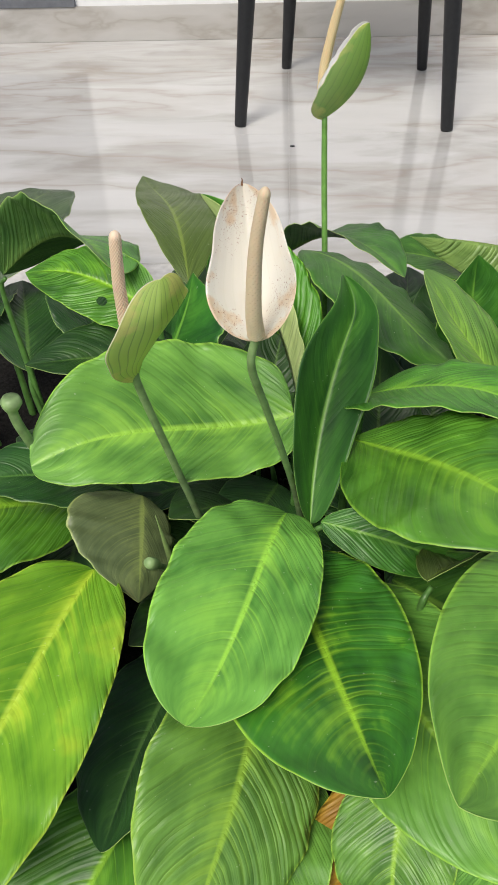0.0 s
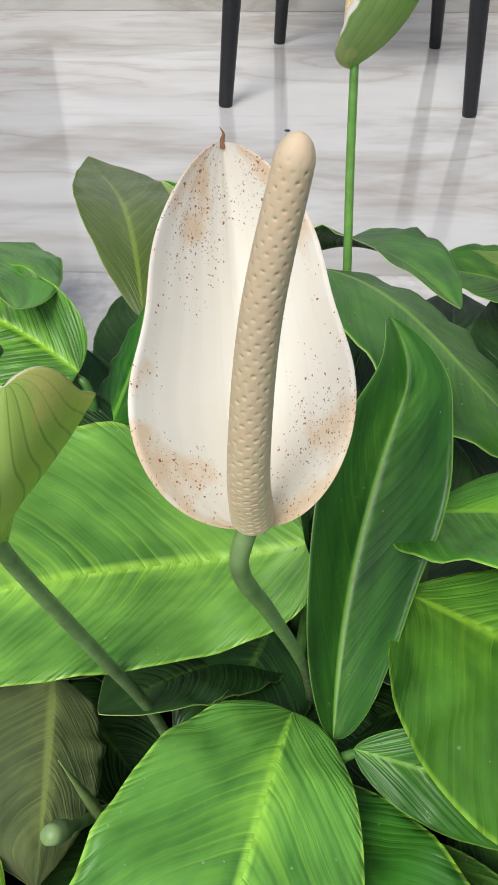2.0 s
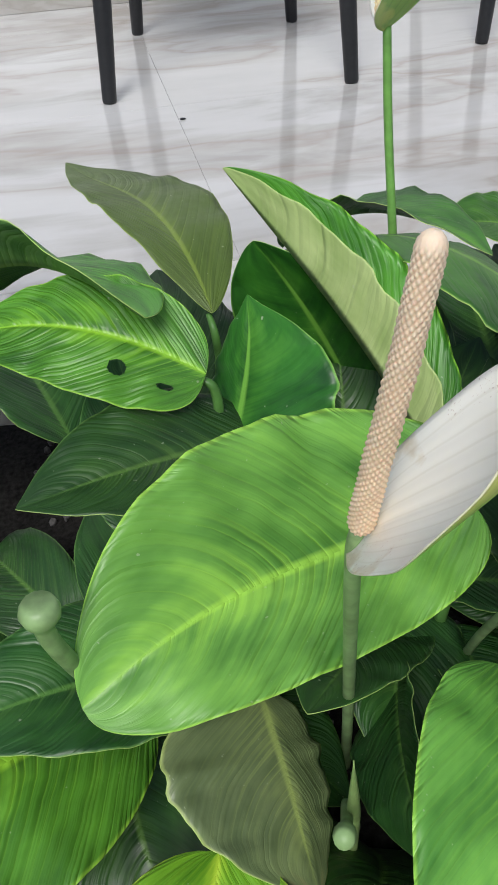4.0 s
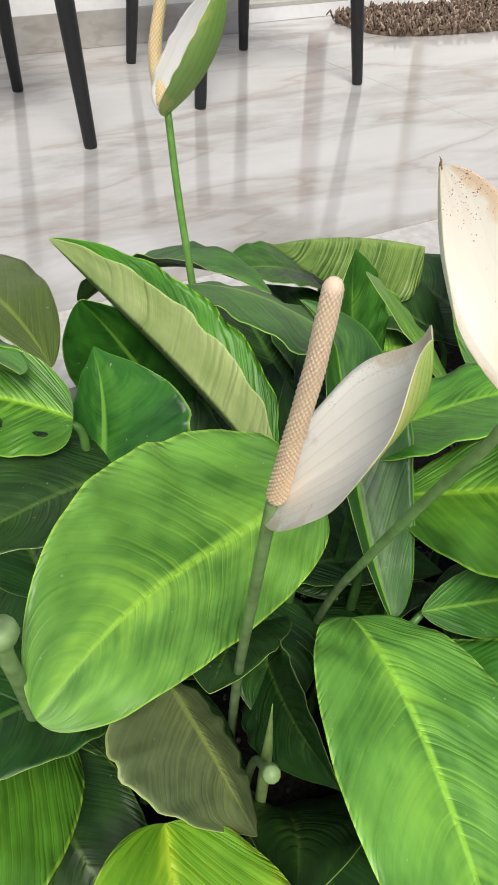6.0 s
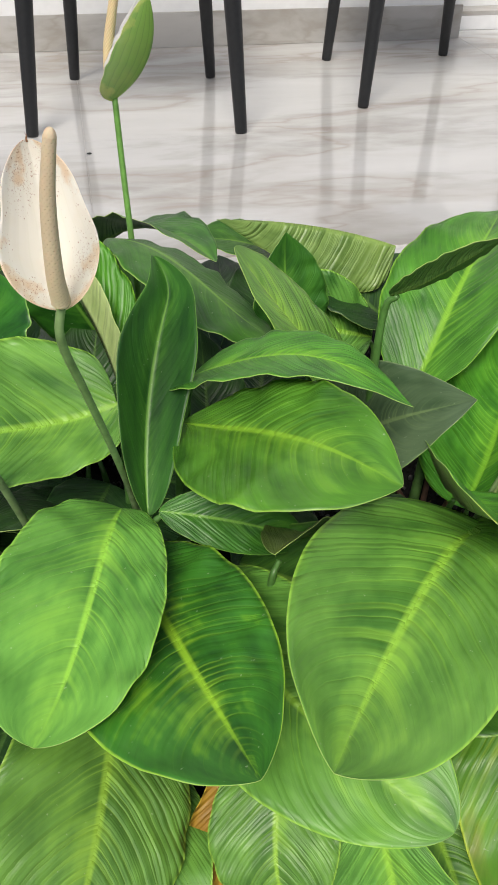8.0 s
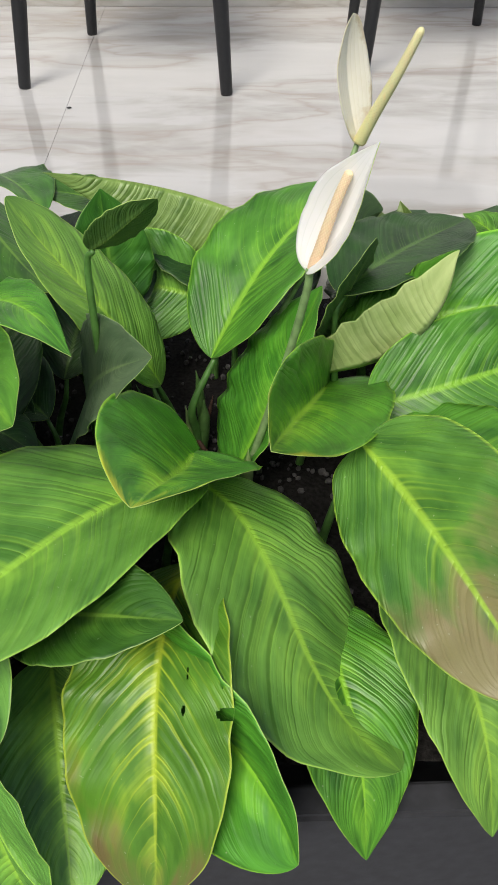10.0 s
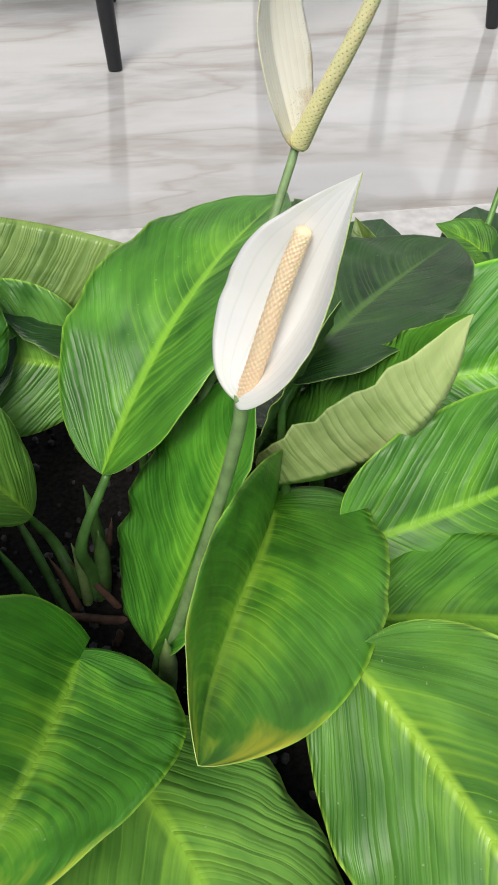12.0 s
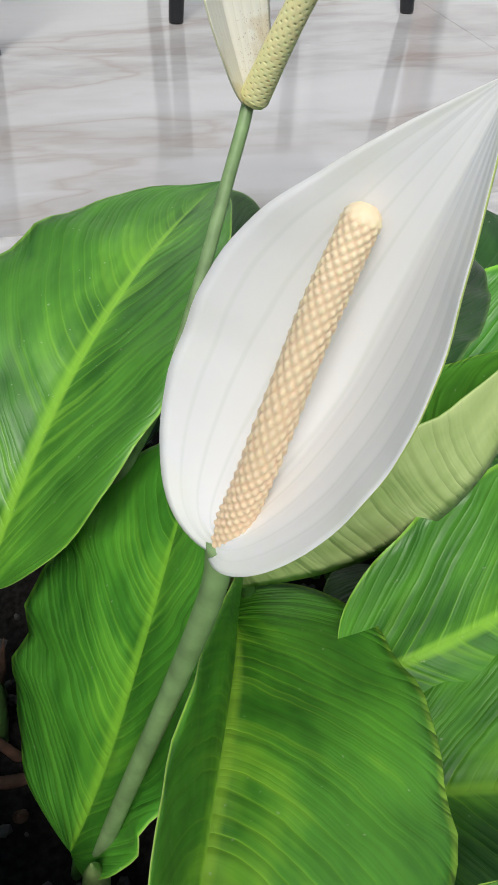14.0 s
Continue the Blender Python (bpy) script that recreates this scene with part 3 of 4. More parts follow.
leaf("far", (0.756, 1.046, 0.136), (0.809, 1.255, 0.138), 1.39, 0.0593, "deep_shade", "plain", sag=0.154, lat=-0.0, lift=(0.22, 0.26), a=0.61, b=0.7, skew=0.0, asym=0.01, steep=True)
leaf("middle", (0.376, 0.734, 0.156), (0.459, 0.791, 0.076), 0.65, 0.0351, "olive", "plain", sag=0.138, lat=-0.0, lift=(0.34, 0.38), a=0.62, b=0.69, skew=-0.04, asym=0.0, steep=True)
leaf("centre", (0.298, 0.798, 0.153), (0.417, 0.79, 0.107), -0.73, 0.0257, "smooth", "plain", sag=0.101, lat=-0.015, lift=(0.29, 0.24), a=0.61, b=0.72, skew=0.0, asym=-0.01, steep=True)
leaf("middle", (0.363, 0.802, 0.077), (0.509, 0.672, 0.095), -0.6, 0.0519, "smooth", "plain", sag=0.137, lat=0.002, lift=(0.21, 0.17), a=0.6, b=0.7, skew=-0.02, asym=-0.02, steep=True)
leaf("centre", (0.263, 0.934, 0.034), (0.168, 0.835, 0.118), -0.06, 0.0408, "deep_shade", "plain", sag=0.057, lat=0.009, lift=(0.21, 0.21), a=0.63, b=0.67, skew=0.04, asym=0.02, steep=True)
leaf("centre", (0.201, 0.816, -0.025), (0.148, 0.71, 0.103), 0.18, 0.0531, "deep_shade", "plain", sag=0.114, lat=-0.041, lift=(0.33, 0.26), a=0.63, b=0.75, skew=0.11, asym=-0.11, steep=True)
leaf("centre", (0.236, 0.875, 0.059), (0.204, 0.749, 0.106), -1.05, 0.0352, "deep_shade", "plain", sag=0.062, lat=-0.007, lift=(0.37, 0.33), a=0.54, b=0.96, skew=0.04, asym=-0.01, steep=True)

# ---------------- flowers ----------------


def spathe_material(name, base, edge, spots, vein, inner=True):
    m, n, l, p = material(name)
    uv = n.new("ShaderNodeUVMap")
    uv.uv_map = "blade"
    sep = n.new("ShaderNodeSeparateXYZ")
    l.new(uv.outputs["UV"], sep.inputs[0])
    u, v = sep.outputs[0], sep.outputs[1]
    side = node_math(n, l, "ABSOLUTE", node_math(n, l, "SUBTRACT", v, 0.5))
    co = n.new("ShaderNodeTexCoord")
    big = n.new("ShaderNodeTexNoise")
    big.inputs["Scale"].default_value, big.inputs["Detail"].default_value = 42, 5
    l.new(co.outputs["Object"], big.inputs["Vector"])
    # long veins run with the blade
    lines = n.new("ShaderNodeTexWave")
    lines.bands_direction = "Y"
    lines.inputs["Scale"].default_value, lines.inputs["Distortion"].default_value, lines.inputs["Detail"].default_value = 3.2, 1.2, 1
    l.new(uv.outputs["UV"], lines.inputs["Vector"])
    lf = ramp(n, [(0.0, (1, 1, 1)), (0.10, (0, 0, 0))])
    l.new(lines.outputs["Fac"], lf.inputs["Fac"])
    c = mix(n, l, node_math(n, l, "MULTIPLY", lf.outputs["Color"], vein[3]), base, vein[:3])
    # stains gather at the margins and ends
    rimf = node_math(n, l, "ADD", node_math(n, l, "MULTIPLY", side, 1.3), node_math(n, l, "MULTIPLY", node_math(n, l, "ABSOLUTE", node_math(n, l, "SUBTRACT", u, 0.5)), 1.1))
    st = ramp(n, [(0.78, (0, 0, 0)), (1.45, (1, 1, 1))])
    blot = n.new("ShaderNodeTexNoise")
    blot.inputs["Scale"].default_value, blot.inputs["Detail"].default_value, blot.inputs["Roughness"].default_value = 60, 5, 0.55
    l.new(co.outputs["Object"], blot.inputs["Vector"])
    l.new(node_math(n, l, "ADD", rimf, node_math(n, l, "MULTIPLY", node_math(n, l, "SUBTRACT", blot.outputs["Fac"], 0.5), 1.5)), st.inputs["Fac"])
    c = mix(n, l, node_math(n, l, "MULTIPLY", st.outputs["Color"], edge[3]), c, edge[:3])
    c = mix(n, l, node_math(n, l, "MULTIPLY", node_math(n, l, "MAXIMUM", 0.0, node_math(n, l, "SUBTRACT", big.outputs["Fac"], 0.5)), edge[3]), c, edge[:3])
    if spots:
        # clusters of tiny red-brown specks of unlike size, with a few larger ones
        many = n.new("ShaderNodeTexNoise")
        many.inputs["Scale"].default_value, many.inputs["Detail"].default_value = 30, 4
        l.new(co.outputs["Object"], many.inputs["Vector"])
        crumble = n.new("ShaderNodeTexNoise")
        crumble.inputs["Scale"].default_value, crumble.inputs["Detail"].default_value = 1500, 2
        l.new(co.outputs["Object"], crumble.inputs["Vector"])
        ragged = n.new("ShaderNodeVectorMath")
        ragged.operation = "MULTIPLY_ADD"
        l.new(crumble.outputs["Color"], ragged.inputs[0])
        ragged.inputs[1].default_value = (0.0012, 0.0012, 0.0012)
        l.new(co.outputs["Object"], ragged.inputs[2])
        dense = ramp(n, [(0.66, (0, 0, 0)), (0.86, (0.8, 0.8, 0.8))])
        l.new(node_math(n, l, "ADD", node_math(n, l, "MULTIPLY", rimf, 0.24), many.outputs["Fac"]), dense.inputs["Fac"])
        for scale, size, share, tint in ((950, 0.34, 1.0, (0.27, 0.07, 0.025)), (1600, 0.40, 1.0, (0.36, 0.16, 0.07)), (400, 0.22, 0.25, (0.30, 0.045, 0.025))):
            vo = n.new("ShaderNodeTexVoronoi")
            vo.inputs["Scale"].default_value = scale
            l.new(ragged.outputs[0], vo.inputs["Vector"])
            pick = n.new("ShaderNodeSeparateColor")
            l.new(vo.outputs["Color"], pick.inputs[0])
            reach = node_math(n, l, "MULTIPLY", pick.outputs[0], size)
            inside = node_math(n, l, "LESS_THAN", vo.outputs["Distance"], reach)
            on = node_math(n, l, "LESS_THAN", pick.outputs[1], node_math(n, l, "MULTIPLY", dense.outputs["Color"], share))
            c = mix(n, l, node_math(n, l, "MULTIPLY", node_math(n, l, "MULTIPLY", inside, on), spots), c, tint)
    l.new(c, p.inputs["Base Color"])
    p.inputs["Roughness"].default_value = 0.5
    b = n.new("ShaderNodeBump")
    b.inputs["Strength"].default_value, b.inputs["Distance"].default_value = 0.25, 0.0003
    l.new(node_math(n, l, "ADD", lines.outputs["Fac"], node_math(n, l, "MULTIPLY", big.outputs["Fac"], 0.8)), b.inputs["Height"])
    l.new(b.outputs["Normal"], p.inputs["Normal"])
    p.inputs["Subsurface Weight"].default_value, p.inputs["Subsurface Scale"].default_value = 0.25, 0.006
    p.inputs["Subsurface Radius"].default_value = (1.0, 0.9, 0.7)
    return m


CREAM = spathe_material("ageing cream spathe", (0.82, 0.785, 0.69), (0.70, 0.40, 0.15, 0.55), 0.95, (0.76, 0.74, 0.62, 0.3))
CREAM_CLEAN = spathe_material("cream spathe", (0.95, 0.92, 0.82), (0.56, 0.38, 0.16, 0.5), 0.35, (0.70, 0.66, 0.52, 0.3))
WHITE = spathe_material("fresh white spathe", (0.83, 0.83, 0.82), (0.80, 0.82, 0.68, 0.4), 0, (0.62, 0.66, 0.60, 0.3))
YELLOWED = spathe_material("yellowed spathe", (0.97, 0.93, 0.77), (0.60, 0.44, 0.18, 0.5), 0.4, (0.78, 0.74, 0.50, 0.3))
GREENBACK = spathe_material("green spathe back", (0.38, 0.59, 0.10), (0.72, 0.60, 0.18, 0.5), 0.2, (0.12, 0.27, 0.05, 0.7))
FRESHBACK = spathe_material("fresh green spathe back", (0.20, 0.43, 0.045), (0.52, 0.60, 0.10, 0.7), 0, (0.08, 0.22, 0.02, 0.4))
PALEBACK = spathe_material("pale spathe back", (0.62, 0.68, 0.50), (0.40, 0.55, 0.20, 0.6), 0, (0.40, 0.52, 0.28, 0.5))
SPATHE_RIM = plain("spathe rim", (0.66, 0.66, 0.45), 0.5)
GREEN_RIM = plain("green spathe rim", (0.45, 0.58, 0.16), 0.5)


def spadix_material(name, low, high, pit, strength=0.6, reach=0.42):
    """Colour runs from base to tip; the pits between the knobs are mixed towards a darker colour."""
    m, n, l, p = material(name)
    at = n.new("ShaderNodeUVMap")
    at.uv_map = "blade"
    sep = n.new("ShaderNodeSeparateXYZ")
    l.new(at.outputs["UV"], sep.inputs[0])
    tex = n.new("ShaderNodeTexNoise")
    tex.inputs["Scale"].default_value, tex.inputs["Detail"].default_value = 400, 3
    co = n.new("ShaderNodeTexCoord")
    l.new(co.outputs["Object"], tex.inputs["Vector"])
    g = ramp(n, [(0.0, low), (0.8, high), (1.0, tuple(min(1, c * 1.12) for c in high))])
    l.new(sep.outputs[0], g.inputs["Fac"])
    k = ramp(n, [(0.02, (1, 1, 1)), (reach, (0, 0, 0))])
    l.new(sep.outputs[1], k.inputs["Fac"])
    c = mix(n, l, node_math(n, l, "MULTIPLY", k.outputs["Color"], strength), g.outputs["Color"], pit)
    c = mix(n, l, node_math(n, l, "MULTIPLY", tex.outputs["Fac"], 0.25), c, tuple(x * 0.75 for x in high))
    l.new(c, p.inputs["Base Color"])
    p.inputs["Roughness"].default_value = 0.62
    p.inputs["Subsurface Weight"].default_value, p.inputs["Subsurface Scale"].default_value = 0.1, 0.003
    b = n.new("ShaderNodeBump")
    b.inputs["Strength"].default_value, b.inputs["Distance"].default_value = 0.3, 0.0005
    l.new(tex.outputs["Fac"], b.inputs["Height"])
    l.new(b.outputs["Normal"], p.inputs["Normal"])
    return m


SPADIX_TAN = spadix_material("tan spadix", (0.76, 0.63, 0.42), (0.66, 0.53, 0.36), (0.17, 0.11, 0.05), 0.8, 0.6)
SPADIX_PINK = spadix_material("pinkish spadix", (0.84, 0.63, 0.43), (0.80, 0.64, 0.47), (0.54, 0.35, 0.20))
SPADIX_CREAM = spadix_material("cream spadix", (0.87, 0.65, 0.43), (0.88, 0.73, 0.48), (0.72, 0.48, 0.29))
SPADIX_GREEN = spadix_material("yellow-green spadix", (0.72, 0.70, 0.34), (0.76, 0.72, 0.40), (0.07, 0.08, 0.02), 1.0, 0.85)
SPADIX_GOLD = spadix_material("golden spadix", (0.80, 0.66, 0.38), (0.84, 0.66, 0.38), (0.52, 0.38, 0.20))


def spadix(bm, points, r0, r1, rows=70, around=20, depth=0.16, pits=False):
    """A club covered with rounded knobs in a staggered net."""
    line = arc(points, 40)
    n = len(line) - 1
    uvl = bm.loops.layers.uv.new("blade")
    su, sv = (rows * 5, around * 7) if pits else (rows * 3, around * 4)
    ref = None
    rings = []
    for i in range(su + 1):
        t = i / su
        x = t * n
        k = min(int(x), n - 1)
        p = line[k].lerp(line[k + 1], x - k)
        d = (line[min(k + 2, n)] - line[max(k - 1, 0)]).normalized()
        if ref is None:
            ref = d.orthogonal().normalized()
        ref = (ref - d * ref.dot(d)).normalized()
        s = d.cross(ref)
        r = r0 + (r1 - r0) * t
        end = max(0.0, (t - 0.955) / 0.045)
        r *= math.sqrt(max(0.0, 1 - end * end)) * min(1.0, 0.8 + t * 8)
        ring = []
        for j in range(sv):
            a = 2 * math.pi * j / sv
            fx, fy = a / (2 * math.pi) * around, t * rows
            # a diamond net of two crossing families
            q1, q2 = (fx + fy) * 0.5, (fx - fy) * 0.5
            h = abs(math.sin(math.pi * q1)) * abs(math.sin(math.pi * q2))
            h = h ** 1.25
            h *= 0.84 + 0.16 * math.sin(math.floor(q1) * 12.9 + math.floor(q2) * 7.3)
            if pits:
                # a smooth skin with sparse flat pits
                dx, dy = q1 - round(q1), q2 - round(q2)
                h = 1 - math.exp(-((dx + dy) / 0.34) ** 2 - ((dx - dy + 0.5 * (dx + dy) ** 2) / 0.16) ** 2) * (0.8 + 0.2 * math.sin(round(q1) * 5.1 + round(q2) * 2.7))
            fade = 1 - end
            rr = r * (1 + depth * (h - 0.6) * fade)
            ring.append((bm.verts.new(p + rr * (math.cos(a) * ref + math.sin(a) * s)), 1 - (1 - h) * fade, t))
        rings.append(ring)
    for i in range(su):
        for j in range(sv):
            qd = (rings[i][j], rings[i][(j + 1) % sv], rings[i + 1][(j + 1) % sv], rings[i + 1][j])
            fc = bm.faces.new([q[0] for q in qd])
            for lp, q in zip(fc.loops, qd):
                lp[uvl].uv = (q[2], q[1])


def flower(plant, stalk, stalk_mat, radii, sp, sp_mats, club, club_mat, label, club_r=(0.0065, 0.005), rows=44, around=13, pits=False, **shape):
    """A flower: its stalk, with the spathe and the spadix as parts of it."""
    bm = bmesh.new()
    line = arc(stalk, 10)
    n = len(line) - 1
    tube(bm, line, [radii[0] + (radii[1] - radii[0]) * i / n for i in range(n + 1)], 12)
    ob = part("flower_stalk", bm, stalk_mat, PLANTS[plant], label)
    bm = bmesh.new()
    COUNT[0] += 1
    blade(bm, *sp, seed=COUNT[0], groove=0.0004, nu=56, nv=28, thick=0.0007, **shape)
    part("spathe", bm, sp_mats, ob)
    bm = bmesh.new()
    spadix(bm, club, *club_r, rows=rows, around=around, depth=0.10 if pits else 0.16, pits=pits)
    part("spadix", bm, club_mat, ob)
    return ob


old_flower = flower("centre", [(0.2505, 0.7350, 0.3725), (0.2475, 0.742, 0.345), (0.256, 0.775, 0.285), (0.270, 0.825, 0.19), (0.281, 0.868, 0.10), (0.293, 0.917, -0.04)], STALK_GREY, (0.0026, 0.0030),
       ((0.2521, 0.7366, 0.3679), (0.2423, 0.7913, 0.4425), 0.013, 0.0391), [CREAM, CREAM_CLEAN, SPATHE_RIM],
       [(0.2511, 0.7340, 0.3735), (0.2503, 0.7255, 0.398), (0.2525, 0.7195, 0.437), (0.2582, 0.7161, 0.4715)], SPADIX_TAN, "ageing cream flower with brown specks and a tan spadix", (0.0052, 0.0030), 66, 18, True, sag=-0.177, lat=0.026, lift=(0.688, 0.914), a=0.521, b=0.669, skew=0.087, asym=-0.018, pear=0.183, waist=0.12, cup=0.295, twist=-0.151, ripple=0.02, waves=2.0)
flower("centre", [(0.1665, 0.778, 0.3195), (0.167, 0.782, 0.300), (0.180, 0.814, 0.20), (0.193, 0.845, 0.10), (0.206, 0.876, -0.04)], STALK_GREY, (0.0029, 0.0034),
       ((0.1676, 0.7797, 0.3132), (0.1938, 0.726, 0.4043), -0.92, 0.0315), [CREAM_CLEAN, GREENBACK, SPATHE_RIM],
       [(0.1662, 0.7755, 0.3235), (0.1668, 0.768, 0.357), (0.1682, 0.760, 0.395), (0.1707, 0.7566, 0.4297)], SPADIX_PINK, "half-folded cream flower with a green back and pinkish spadix", (0.0046, 0.0036), 78, 26, sag=-0.046, lat=0.006, lift=(0.133, 0.323), a=0.69, b=0.434, skew=-0.329, asym=-0.034, pear=0.172, hook=-0.115, waist=-0.149, lobe=(0.016, 0.073), open_=(-0.619, 0.825), cup=0.293, twist=-0.258, ripple=0.03, waves=1.5)
flower("back", [(0.306, 1.148, 0.363), (0.3075, 1.137, 0.30), (0.311, 1.11, 0.18), (0.315, 1.074, -0.04)], STALK_BRIGHT, (0.0029, 0.0034),
       ((0.3062, 1.1469, 0.3626), (0.3412, 1.1226, 0.4523), -0.593, 0.0363), [WHITE, FRESHBACK, SPATHE_RIM],
       [(0.3040, 1.1515, 0.366), (0.3045, 1.163, 0.40), (0.3125, 1.164, 0.44), (0.321, 1.161, 0.473)], SPADIX_GOLD, "tall green-backed flower half open around a golden spadix", (0.0058, 0.0036), 64, 22, sag=-0.162, lat=-0.004, lift=(1.107, 1.124), a=0.494, b=0.623, skew=-0.008, asym=0.067, pear=0.141, waist=-0.024, lobe=(0.03, 0.031), cup=0.521, twist=0.022, ripple=0.02)
flower("right", [(0.6635, 0.8270, 0.290), (0.6625, 0.831, 0.266), (0.653, 0.845, 0.20), (0.632, 0.858, 0.10), (0.617, 0.864, 0.03), (0.606, 0.872, -0.04)], STALK_GREY, (0.0032, 0.0040),
       ((0.6637, 0.8266, 0.2936), (0.7053, 0.8212, 0.3902), -0.59, 0.0309), [WHITE, PALEBACK, GREEN_RIM],
       [(0.6648, 0.8285, 0.287), (0.671, 0.8265, 0.312), (0.680, 0.8270, 0.345), (0.6881, 0.8284, 0.3672)], SPADIX_CREAM, "fresh white flower with a cream knobbed spadix", (0.0044, 0.0036), 58, 20, sag=-0.095, lat=0.007, lift=(0.6, 0.608), a=0.548, b=1.089, skew=0.266, asym=-0.126, pear=-0.254, waist=-0.061, lobe=(0.063, 0.075), cup=0.277, twist=0.031, ripple=0.015)
flower("right", [(0.7305, 1.047, 0.306), (0.722, 1.038, 0.285), (0.687, 1.008, 0.20), (0.644, 1.006, 0.10), (0.610, 1.000, -0.04)], STALK_GREY, (0.0028, 0.0032),
       ((0.7312, 1.0487, 0.3027), (0.7178, 1.0601, 0.4159), 0.056, 0.0266), [YELLOWED, YELLOWED, SPATHE_RIM],
       [(0.731, 1.044, 0.306), (0.741, 1.036, 0.335), (0.757, 1.026, 0.375), (0.772, 1.020, 0.4145)], SPADIX_GREEN, "yellowed narrow flower with a long yellow-green spadix", (0.0062, 0.0036), 60, 18, True, sag=-0.078, lat=-0.01, lift=(0.31, 0.33), a=0.56, b=0.63, skew=-0.15, asym=0.01, ripple=0.03, waves=2.0)
# the withered point of the old spathe
tip_at = Vector((0.2423, 0.7915, 0.4432))
bm = bmesh.new()
tube(bm, arc([tip_at - Vector((0, 0.0005, 0.002)), tip_at, tip_at + Vector((0.0003, 0.0003, 0.0012)), tip_at + Vector((-0.0006, 0.0006, 0.0026))], 5), [0.0008 - 0.00072 * i / 15 for i in range(16)], 8)
part("withered_tip", bm, plain("withered brown", (0.20, 0.10, 0.05), 0.8, grain=0.4, scale=300), old_flower)


# added low inner leaves; their near-black green stands in for shade between the stalks
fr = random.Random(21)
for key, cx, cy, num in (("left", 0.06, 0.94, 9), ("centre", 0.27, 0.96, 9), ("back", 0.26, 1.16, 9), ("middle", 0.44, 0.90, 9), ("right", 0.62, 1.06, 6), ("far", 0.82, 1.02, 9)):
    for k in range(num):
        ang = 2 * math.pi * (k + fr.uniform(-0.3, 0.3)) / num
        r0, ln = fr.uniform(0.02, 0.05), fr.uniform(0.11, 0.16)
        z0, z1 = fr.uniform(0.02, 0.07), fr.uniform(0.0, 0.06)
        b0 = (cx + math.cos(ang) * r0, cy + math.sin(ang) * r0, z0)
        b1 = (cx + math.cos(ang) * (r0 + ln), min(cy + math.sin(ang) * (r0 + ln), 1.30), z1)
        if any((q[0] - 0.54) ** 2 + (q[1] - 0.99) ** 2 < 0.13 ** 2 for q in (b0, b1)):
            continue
        leaf(key, b0, b1, fr.uniform(-0.4, 0.4), fr.uniform(0.036, 0.05), "deep_shade", "plain", sag=fr.uniform(0.05, 0.2), lift=(0.2, 0.2), steep=True, nu=22, nv=10)

# young shoots, sheaths and cut stalks near the soil


def shoot(plant, foot, tip, r, label, mat, name="shoot"):
    bm = bmesh.new()
    f, t = Vector(foot), Vector(tip)
    line = arc([f, f.lerp(t, 0.35) + Vector((0.002, -0.001, 0)), f.lerp(t, 0.7) + Vector((0.002, 0, 0)), t], 6)
    n = len(line) - 1
    tube(bm, line, [r * (1 - 0.25 * i / n) * (1.0 if i < n * 0.6 else max(0.06, 1 - ((i / n - 0.6) / 0.4) ** 1.4)) for i in range(n + 1)], 10)
    return part(name, bm, mat, PLANTS[plant], label)


PALE_SHEATH = plain("pale sheath", (0.24, 0.36, 0.12), 0.45, grain=0.25, scale=120)
DRY = plain("dry brown sheath", (0.12, 0.065, 0.042), 0.7, grain=0.5, scale=90, bump=0.4)
GREEN_SHEATH = plain("green sheath", (0.075, 0.165, 0.040), 0.45, grain=0.35, scale=110)
shoot("right", (0.572, 1.000, -0.035), (0.566, 1.013, 0.061), 0.0062, "green pointed shoot", GREEN_SHEATH)
shoot("right", (0.558, 0.966, -0.035), (0.5545, 0.971, 0.043), 0.0045, "pale green pointed shoot", PALE_SHEATH)
shoot("right", (0.612, 0.875, -0.035), (0.619, 0.847, 0.087), 0.0075, "pale curled shoot", PALE_SHEATH)
shoot("right", (0.568, 0.975, -0.035), (0.575, 0.979, 0.045), 0.0080, "green sheath clasping the stalk", GREEN_SHEATH, "sheath")
shoot("right", (0.590, 0.955, -0.035), (0.606, 0.985, 0.070), 0.0060, "green sheath clasping the stalk", GREEN_SHEATH, "sheath")
shoot("middle", (0.545, 0.925, -0.035), (0.507, 0.935, 0.100), 0.0048, "green stalk without a blade", GREEN_SHEATH, "sheath")
shoot("middle", (0.548, 0.945, -0.035), (0.512, 0.985, 0.085), 0.0042, "green stalk without a blade", GREEN_SHEATH, "sheath")
crown = random.Random(31)
for fx, fy, tx, ty, tz in ((0.585, 0.96, 0.548, 0.975, 0.02), (0.60, 0.95, 0.615, 0.99, 0.05), (0.59, 0.95, 0.53, 0.94, 0.0), (0.612, 0.93, 0.632, 0.935, 0.035), (0.578, 0.93, 0.585, 0.905, 0.02),
                           (0.555, 0.955, 0.535, 0.972, 0.03), (0.562, 0.985, 0.585, 1.0, 0.035), (0.545, 0.94, 0.505, 0.925, 0.012), (0.535, 0.90, 0.50, 0.885, 0.0)):
    shoot("right", (fx, fy, -0.035), (tx, ty, tz), crown.uniform(0.0032, 0.0055), "dry brown papery sheath", DRY, "sheath")
shoot("centre", (0.182, 0.805, -0.035), (0.168, 0.770, 0.188), 0.0042, "pale pointed sheath round the stalk", PALE_SHEATH)


